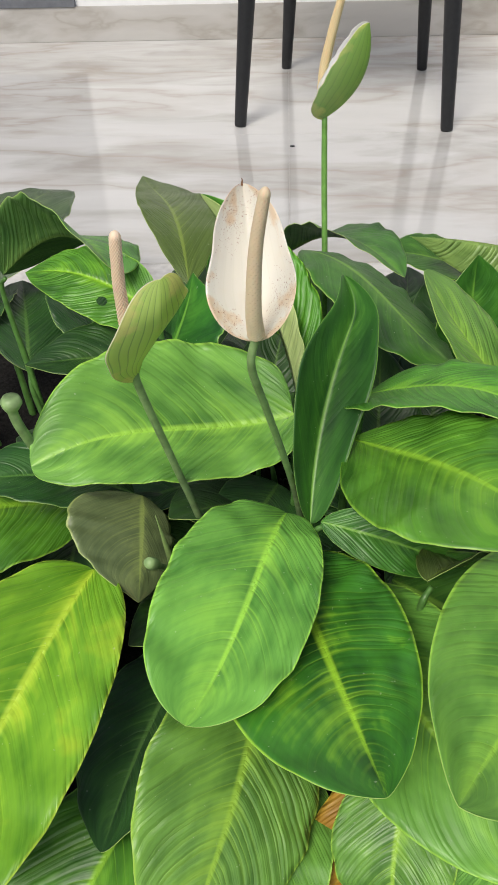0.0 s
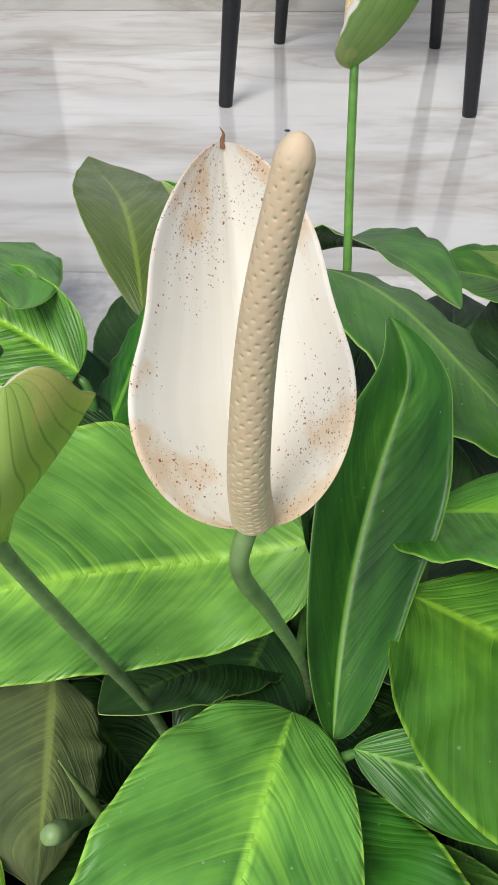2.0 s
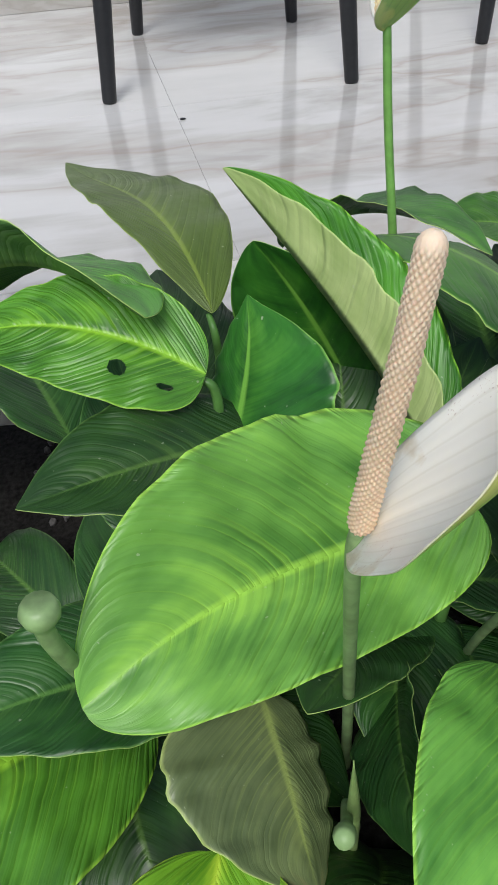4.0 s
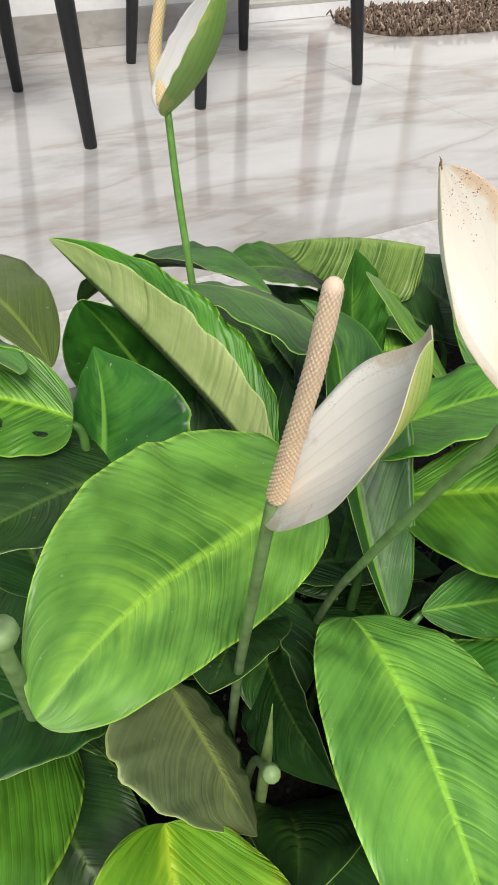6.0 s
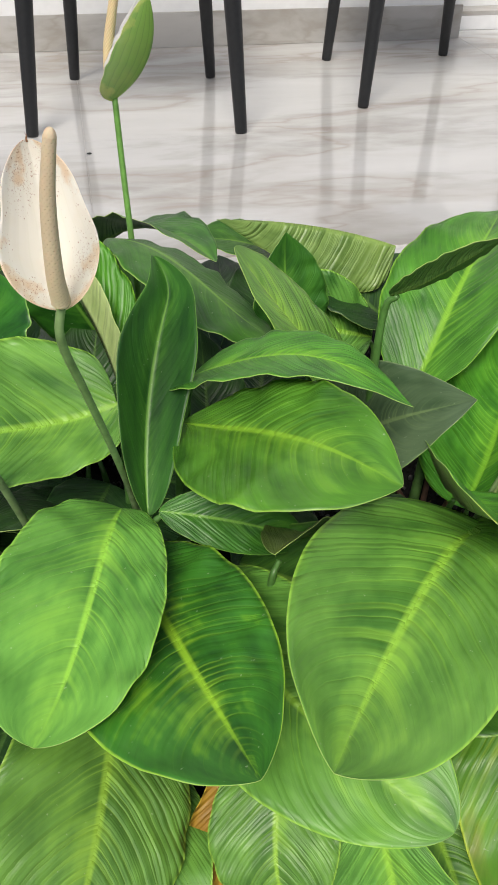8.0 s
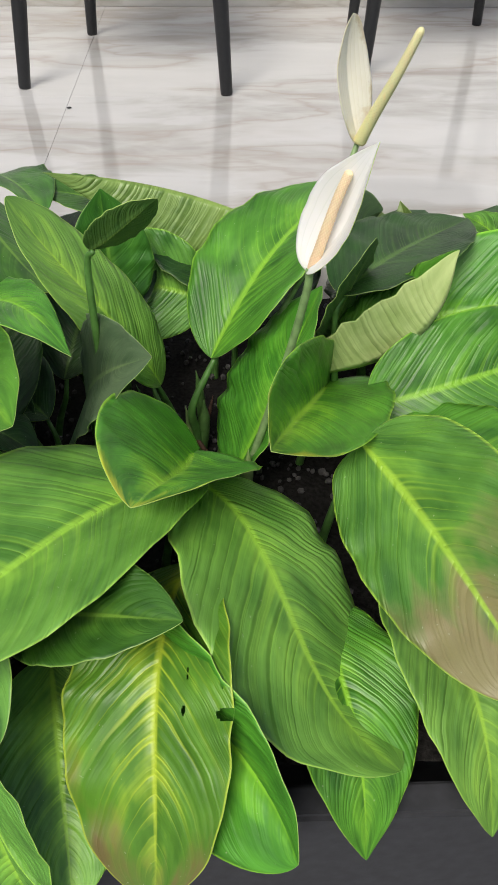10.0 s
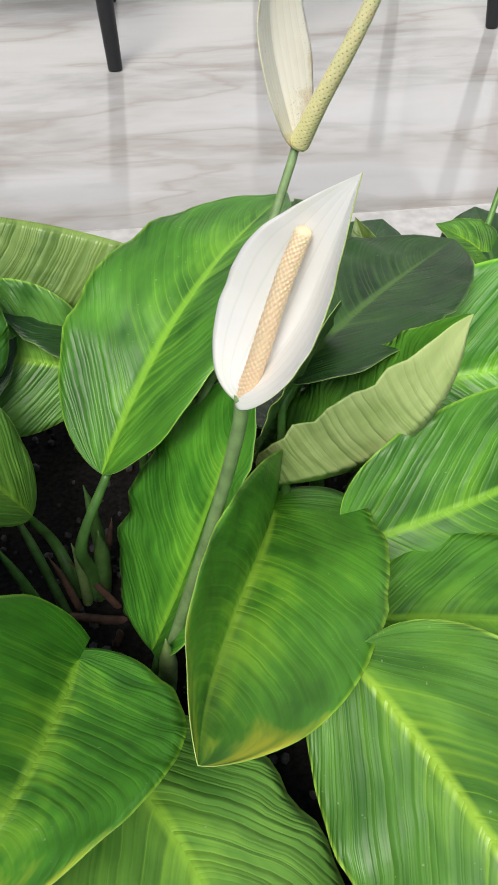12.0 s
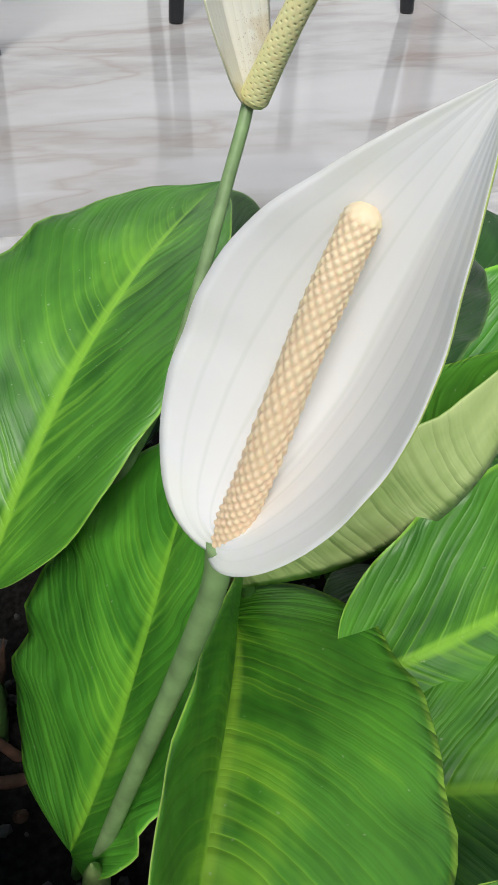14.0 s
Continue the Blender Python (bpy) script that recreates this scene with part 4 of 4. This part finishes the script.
def stub(plant, line, r, head, label):
    """The cut-off stalk of an old flower, with a rounded head."""
    bm = bmesh.new()
    pts = arc(line, 8)
    n = len(pts) - 1
    tube(bm, pts, [r * (1.0 if i < n - 6 else 1.0 + (head / r - 1) * math.sin((i - n + 6) / 6 * 2.6)) for i in range(n + 1)], 12)
    part("cut_stalk", bm, STALK_GREY, PLANTS[plant], label)


stub("centre", [(0.19, 0.83, -0.03), (0.178, 0.80, 0.08), (0.168, 0.772, 0.125), (0.1605, 0.7555, 0.149)], 0.0028, 0.0055, "short green stalk with a rounded bud")
stub("left", [(0.075, 0.90, -0.03), (0.070, 0.872, 0.10), (0.0605, 0.832, 0.205), (0.056, 0.822, 0.243), (0.0565, 0.823, 0.262)], 0.0042, 0.0085, "thick green stalk with a cut rounded end")

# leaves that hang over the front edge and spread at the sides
leaf("left", (0.125, 0.885, 0.100), (-0.02, 0.85, 0.145), 0.1, 0.046, "deep_shade", sag=0.12, steep=True)
leaf("left", (0.185, 0.960, 0.200), (0.045, 0.905, 0.235), 0.2, 0.042, "deep_shade", sag=0.06, steep=True)
for bx, by, bz, tx, ty, tz, hw, lk in ((0.66, 0.72, 0.03, 0.70, 0.53, -0.06, 0.055, "mid"), (0.74, 0.74, 0.05, 0.80, 0.54, -0.05, 0.06, "bright"), (0.86, 0.76, 0.07, 0.93, 0.56, 0.0, 0.062, "mid"),
                                      (0.98, 0.80, 0.08, 1.08, 0.60, 0.02, 0.06, "bright"), (0.92, 0.86, 0.12, 1.06, 0.72, 0.12, 0.06, "mid"), 
                                      (0.0, 0.72, 0.06, -0.06, 0.52, 0.0, 0.06, "mid"), (-0.06, 0.80, 0.10, -0.18, 0.62, 0.08, 0.062, "bright"), 
                                       (0.95, 1.0, 0.14, 1.12, 0.98, 0.16, 0.06, "deep_shade"), (-0.08, 0.98, 0.14, -0.22, 0.92, 0.16, 0.06, "deep_shade")):
    leaf("far" if bx > 0.6 else "left" if bx < 0.2 else "middle", (bx, by, bz), (tx, ty, tz), 0.1, hw, lk, sag=0.24, lift=(0.15, 0.2), steep=True)
leaf("right", (0.61, 1.11, 0.10), (0.50, 1.24, 0.160), 0.1, 0.06, "deep_shade", sag=0.04, steep=True)
leaf("middle", (0.48, 1.08, 0.08), (0.45, 1.22, 0.150), 0.1, 0.055, "deep_shade", sag=0.04, steep=True)
leaf("far", (0.735, 0.845, 0.085), (0.92, 0.79, 0.10), 0.0, 0.06, "even", sag=0.06, steep=True)
leaf("middle", (0.450, 0.660, 0.030), (0.480, 0.492, -0.045), 0.1, 0.056, "bright", sag=0.08, steep=True)
leaf("middle", (0.272, 0.690, -0.012), (0.236, 0.500, -0.062), 0.0, 0.052, "sage", sag=0.16, steep=True, nu=200, nv=110, holes=((0.62, 0.40, 0.022, 0.035), (0.60, 0.66, 0.020, 0.032)))
leaf("back", (0.515, 1.205, 0.140), (0.389, 1.192, 0.196), 0.3, 0.036, "smooth", sag=0.10, lift=(0.15, 0.1), b=0.5, steep=True)
leaf("far", (0.800, 1.225, 0.050), (0.803, 1.318, 0.118), 0.2, 0.034, "olive", sag=0.08, lift=(0.15, 0.15), steep=True, nu=200, nv=110, ripple=0.02, holes=((0.80, 0.62, 0.07, 0.05), (0.84, 0.42, 0.05, 0.045), (0.72, 0.78, 0.05, 0.05), (0.90, 0.58, 0.03, 0.05)), label="small olive leaf eaten through with holes")
leaf("far", (0.835, 1.10, 0.120), (0.806, 1.150, 0.196), 0.9, 0.022, "rolled", "pale", sag=0.05, lift=(0.5, 0.5), steep=True)
leaf("far", (0.965, 1.185, 0.110), (0.905, 1.215, 0.150), 0.2, 0.030, "mid", sag=0.1, steep=True)
bm = bmesh.new()
tube(bm, arc([(0.925, 1.17, -0.04), (0.935, 1.19, 0.09), (0.968, 1.236, 0.165), (1.00, 1.27, 0.26)], 8), [0.0032 - 0.0006 * i / 24 for i in range(25)], 10)
part("flower_stalk", bm, STALK_BRIGHT, PLANTS["far"], "bare pale green flower stalk")
# added dark leaves along the back of the planter, with shade put into their colour
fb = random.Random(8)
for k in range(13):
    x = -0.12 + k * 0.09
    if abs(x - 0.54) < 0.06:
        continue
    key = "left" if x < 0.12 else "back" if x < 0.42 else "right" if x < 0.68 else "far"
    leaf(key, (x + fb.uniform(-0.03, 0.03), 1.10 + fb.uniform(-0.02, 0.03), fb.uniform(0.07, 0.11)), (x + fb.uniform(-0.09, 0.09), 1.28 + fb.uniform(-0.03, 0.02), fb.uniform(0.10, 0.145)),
         fb.uniform(-0.4, 0.4), fb.uniform(0.05, 0.062), "deep_shade", "plain", sag=fb.uniform(0.02, 0.1), lift=(0.15, 0.15), steep=True, nu=28, nv=12)
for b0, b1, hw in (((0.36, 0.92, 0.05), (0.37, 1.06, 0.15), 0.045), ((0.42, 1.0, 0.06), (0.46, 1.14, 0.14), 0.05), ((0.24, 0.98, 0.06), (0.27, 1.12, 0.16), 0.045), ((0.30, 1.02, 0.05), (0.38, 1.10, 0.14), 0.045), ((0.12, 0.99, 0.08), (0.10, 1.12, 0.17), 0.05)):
    leaf("centre", b0, b1, 0.0, hw, "deep_shade", "plain", sag=0.05, lift=(0.2, 0.2), steep=True, nu=28, nv=12)

# ---------------- the room ----------------


def slab(name, lo, hi, mat, label, category, bevel=0.0):
    bm = bmesh.new()
    box(bm, lo, hi, bevel)
    ob = finish(name, bm, mat, False)
    return tagged(ob, label, category, kind="structure")


def marble(name, light, vein, scale=1.0, rough=0.1):
    """Polished marble: soft grey clouds drawn out along one way, thin brown veins, each tile cut from another part of the stone."""
    m, n, l, p = material(name)
    co = n.new("ShaderNodeTexCoord")
    geo = n.new("ShaderNodeNewGeometry")
    mp = n.new("ShaderNodeMapping")
    mp.inputs["Scale"].default_value = (0.75 * scale, 2.3 * scale, 2.3 * scale)
    mp.inputs["Rotation"].default_value = (0, 0, radians(-9))
    l.new(geo.outputs["Position"], mp.inputs["Vector"])
    warp = n.new("ShaderNodeTexNoise")
    warp.inputs["Scale"].default_value, warp.inputs["Detail"].default_value = 1.6, 4
    l.new(mp.outputs[0], warp.inputs["Vector"])
    add = n.new("ShaderNodeVectorMath")
    add.operation = "MULTIPLY_ADD"
    l.new(warp.outputs["Color"], add.inputs[0])
    add.inputs[1].default_value = (0.55, 0.55, 0.55)
    l.new(mp.outputs[0], add.inputs[2])
    a = n.new("ShaderNodeTexNoise")
    a.inputs["Scale"].default_value, a.inputs["Detail"].default_value, a.inputs["Roughness"].default_value = 2.4, 8, 0.55
    l.new(add.outputs[0], a.inputs["Vector"])
    grain = n.new("ShaderNodeTexNoise")
    grain.inputs["Scale"].default_value, grain.inputs["Detail"].default_value = 9.0, 6
    l.new(add.outputs[0], grain.inputs["Vector"])
    c1 = ramp(n, [(0.36, (light[0] * 0.66, light[1] * 0.64, light[2] * 0.61)), (0.50, tuple(x * 0.93 for x in light)), (0.66, light)])
    l.new(node_math(n, l, "ADD", node_math(n, l, "MULTIPLY", a.outputs["Fac"], 0.72), node_math(n, l, "MULTIPLY", grain.outputs["Fac"], 0.28)), c1.inputs["Fac"])
    w = n.new("ShaderNodeTexNoise")
    w.inputs["Scale"].default_value, w.inputs["Detail"].default_value = 1.5, 5
    l.new(add.outputs[0], w.inputs["Vector"])
    ridge = node_math(n, l, "ABSOLUTE", node_math(n, l, "SUBTRACT", w.outputs["Fac"], 0.5))
    band = ramp(n, [(0.0, (1, 1, 1)), (0.018, (0.45, 0.45, 0.45)), (0.075, (0, 0, 0))])
    l.new(ridge, band.inputs["Fac"])
    c = mix(n, l, node_math(n, l, "MULTIPLY", band.outputs["Color"], 0.6), c1.outputs["Color"], vein)
    l.new(c, p.inputs["Base Color"])
    p.inputs["Roughness"].default_value = rough
    p.inputs["Specular IOR Level"].default_value = 0.55
    return m


MARBLE = marble("polished marble tile", (0.62, 0.62, 0.61), (0.36, 0.31, 0.26), 1.0, 0.075)
MARBLE_SKIRT = marble("marble skirting", (0.50, 0.49, 0.47), (0.30, 0.27, 0.23), 1.6, 0.3)
GROUT = plain("grey grout", (0.60, 0.59, 0.57), 0.8)
BACK = 2.945
slab("floor", (-3.325, 1.36, -0.12), (4.5, 4.2, -0.002), GROUT, "pale grey veined polished marble floor", "floor")
floor = bpy.data.objects["floor"]
# large marble tiles with hair-thin joints
TX, TY = 1.2, 0.6
bm = bmesh.new()
box(bm, (0.0004, 0.0004, -0.003), (TX - 0.0004, TY - 0.0004, 0.0), 0.0002)
first = finish("tile", bm, MARBLE, False)
first.parent = floor
for i in range(6):
    for j in range(4):
        ob = first if i == j == 0 else new("tile", first.data)
        ob.parent = floor
        ob.matrix_basis = pose(-3.325 + i * TX, 0.94 + (j + 1) * TY, 0.0)
slab("wall_back", (-3.0, BACK + 0.008, 0.0), (1.47, BACK + 0.2, 2.8), PAINT, "white painted wall above a marble skirting", "wall")
slab("baseboard_marble", (-3.0, BACK, 0.0002), (1.4695, BACK + 0.0075, 0.095), MARBLE_SKIRT, "grey veined marble skirting along the white wall", "skirting", 0.001)
slab("wall_grey", (-3.0, BACK - 0.004, 0.0955), (-0.35, BACK + 0.0078, 2.8), plain("grey wall panel", (0.13, 0.14, 0.16), 0.6), "slate grey painted wall panel beside white", "wall")
# the doorway with its raised white threshold
slab("doorstep", (1.4705, 3.05, 0.0002), (3.2, 3.42, 0.042), PAINT, "white painted doorstep with a grey marble top", "doorstep", 0.002)
slab("doorstep_top", (1.4705, 3.052, 0.0425), (3.2, 3.42, 0.055), MARBLE_SKIRT, "grey marble tread on the doorstep", "doorstep", 0.001)
slab("wall_door", (1.4705, 3.13, 0.0555), (1.835, 3.33, 2.8), PAINT, "white wall beside the doorway", "wall")
slab("wall_side", (3.2, 1.4, 0.0), (3.4, 3.6, 2.8), PAINT, "white wall closing the room", "wall")
# the gloom of the room beyond is painted on as a near-black wall
slab("wall_inner", (1.47, 4.0, 0.0), (3.4, 4.2, 2.8), plain("painted interior darkness", (0.03, 0.03, 0.032), 0.7), "near-black wall standing in for the unlit interior beyond the doorway", "wall")
slab("door_frame", (1.8355, 3.14, 0.0555), (1.915, 3.30, 2.1), plain("brown varnished wood", (0.16, 0.06, 0.035), 0.45, grain=0.35, scale=25), "reddish brown wooden door frame", "door frame", 0.002)
door = thing("door_1", (2.25, 3.25, 0.0555), "white door panel standing ajar in the doorway", "door", kind="structure")
bm = bmesh.new()
box(bm, (2.02, 3.26, 0.075), (2.45, 3.30, 2.05), 0.003)
part("panel", bm, PAINT, door, smooth=False)
bm = bmesh.new()
box(bm, (2.451, 3.24, 0.0557), (2.475, 3.31, 2.05), 0.002)
part("edge_strip", bm, plain("dull brass", (0.42, 0.33, 0.2), 0.4, 0.6), door, smooth=False)
slab("wall_far", (2.48, 3.20, 0.0556), (3.199, 3.36, 2.8), PAINT, "white wall on the far side of the doorway", "wall")

# ---------------- shaggy rug ----------------
RUG = plain("brown shag", (0.16, 0.115, 0.085), 0.95, grain=0.5, scale=300)
RUG_L = plain("light brown shag", (0.36, 0.28, 0.21), 0.95, grain=0.4, scale=300)
rug = thing("rug", (2.3, 2.85, 0), "brown shaggy rug with thick loose yarn before the door", "rug")
rr = random.Random(5)


def rug_in(x, y):
    return ((x - 2.32) / 0.52) ** 4 + ((y - 2.81 + 0.10 * (x - 2.3)) / 0.20) ** 4 < 1


bm = bmesh.new()
ring = [(2.32 + 0.51 * math.copysign(abs(math.cos(a)) ** 0.5, math.cos(a)), math.copysign(abs(math.sin(a)) ** 0.5, math.sin(a)) * 0.19) for a in [2 * math.pi * k / 48 for k in range(48)]]
low = [bm.verts.new((x, 2.81 - 0.10 * (x - 2.3) + y, 0.001)) for x, y in ring]
high = [bm.verts.new((x, 2.81 - 0.10 * (x - 2.3) + y, 0.012)) for x, y in ring]
bm.faces.new(high)
for k in range(48):
    bm.faces.new((low[k], low[(k + 1) % 48], high[(k + 1) % 48], high[k]))
part("backing", bm, RUG, rug)
bm = bmesh.new()
for k in range(2600):
    x, y = rr.uniform(1.80, 2.84), rr.uniform(2.55, 3.06)
    if not rug_in(x, y):
        continue
    a, hgt, ln = rr.uniform(0, 6.28), rr.uniform(0.018, 0.036), rr.uniform(0.012, 0.035)
    ex, ey = x + math.cos(a) * ln, y + math.sin(a) * ln
    n0 = len(bm.faces)
    tube(bm, [(x, y, 0.008), ((x + ex) / 2, (y + ey) / 2, hgt), (ex, ey, hgt * rr.uniform(0.2, 0.9))], [0.0035, 0.0035, 0.0025], 5)
    if rr.random() < 0.22:
        bm.faces.ensure_lookup_table()
        for fc in bm.faces[n0:]:
            fc.material_index = 1
tagged(part("yarn", bm, [RUG, RUG_L], rug, "tangled brown yarn pile"), kind="stuff")
slab("ground", (-60, -60, -0.6), (60, 60, -0.5), GROUND, "dark grey paving in front of the planter", "ground")
bm = bmesh.new()
bmesh.ops.create_icosphere(bm, subdivisions=2, radius=0.004)
for v in bm.verts:
    v.co = Vector((0.282 + v.co.x * 1.4, 2.061 + v.co.y, 0.0018 + v.co.z * 0.45))
tagged(finish("pebble", bm, BLACK), "tiny dark crumb lying on the marble floor", "crumb")

# ---------------- chairs ----------------


def chair(name, feet, label):
    """A chair with four tapered round legs, front left, front right, rear left, rear right."""
    cx, cy = sum(f[0] for f in feet) / 4, sum(f[1] for f in feet) / 4
    ob = thing(name, (cx, cy, 0), label, "chair", "chairs on the marble floor")
    for fx, fy in feet:
        bm = bmesh.new()
        topx, topy = cx + (fx - cx) * 0.86, cy + (fy - cy) * 0.86
        tube(bm, [(fx + (topx - fx) * k, fy + (topy - fy) * k, 0.44 * k + 0.0005) for k in (0, 0.01, 0.25, 0.5, 0.75, 1)], [0.0125, 0.0135, 0.0155, 0.0175, 0.0195, 0.021], 20)
        part("leg", bm, BLACK, ob)
    bm = bmesh.new()
    xs, ys = [f[0] for f in feet], [f[1] for f in feet]
    box(bm, (min(xs) + 0.01, min(ys) + 0.01, 0.43), (max(xs) - 0.01, max(ys) - 0.01, 0.475), 0.02)
    part("seat", bm, BLACK, ob)
    return ob


chair("chair", [(0.165, 2.195), (0.621, 2.148), (0.269, 2.641), (0.625, 2.609)], "black wooden chair with slim tapered legs on marble")
chair("chair", [(0.949, 2.290), (1.410, 2.301), (0.982, 2.742), (1.339, 2.749)], "black wooden chair with slim tapered legs beside another")

# ---------------- planter ----------------
px0, px1, py0, py1, rim = -0.9, 1.9, 0.56, 1.35, -0.06
planter = thing("planter", ((px0 + px1) / 2, (py0 + py1) / 2, -0.5), "long dark grey planter trough filled with soil", "planter")
for nm, lo, hi in (("front_panel", (px0, py0, -0.5), (px1, py0 + 0.03, rim)), ("back_panel", (px0, py1 - 0.03, -0.5), (px1, py1, rim)),
                   ("end_panel", (px0, py0 + 0.031, -0.5), (px0 + 0.03, py1 - 0.031, rim)), ("end_panel", (px1 - 0.03, py0 + 0.031, -0.5), (px1, py1 - 0.031, rim))):
    bm = bmesh.new()
    box(bm, lo, hi, 0.004)
    part(nm, bm, PLANTER, planter, smooth=False)
bm = bmesh.new()
bmesh.ops.create_grid(bm, x_segments=90, y_segments=30, size=0.5)
for v in bm.verts:
    x, y = px0 + 0.031 + (v.co.x + 0.5) * (px1 - px0 - 0.062), py0 + 0.031 + (v.co.y + 0.5) * (py1 - py0 - 0.062)
    v.co = Vector((x, y, -0.03 + 0.012 * noise.noise(Vector((x * 14, y * 14, 0))) + 0.006 * noise.noise(Vector((x * 50, y * 50, 3))))) 
tagged(finish("soil", bm, SOIL), "dark damp soil with grey grit in the planter", "soil", kind="stuff")
grit = random.Random(77)
bm = bmesh.new()
for k in range(1500):
    x, y, r = grit.uniform(0.0, 0.95), grit.uniform(0.62, 1.30), grit.uniform(0.0018, 0.0055)
    ball = bmesh.ops.create_icosphere(bm, subdivisions=1, radius=r)["verts"]
    turn = Euler((grit.uniform(0, 3), grit.uniform(0, 3), grit.uniform(0, 3))).to_matrix()
    for v in ball:
        q = turn @ Vector((v.co.x, v.co.y * grit.uniform(0.7, 1.0), v.co.z * 0.7))
        v.co = q + Vector((x, y, -0.026 + 0.012 * noise.noise(Vector((x * 14, y * 14, 0)))))
tagged(finish("grit", bm, plain("grey grit", (0.075, 0.072, 0.070), 0.9, grain=0.6, scale=90, bump=0.6), False), "grey grit and crumbs scattered over the soil", "grit", kind="stuff")
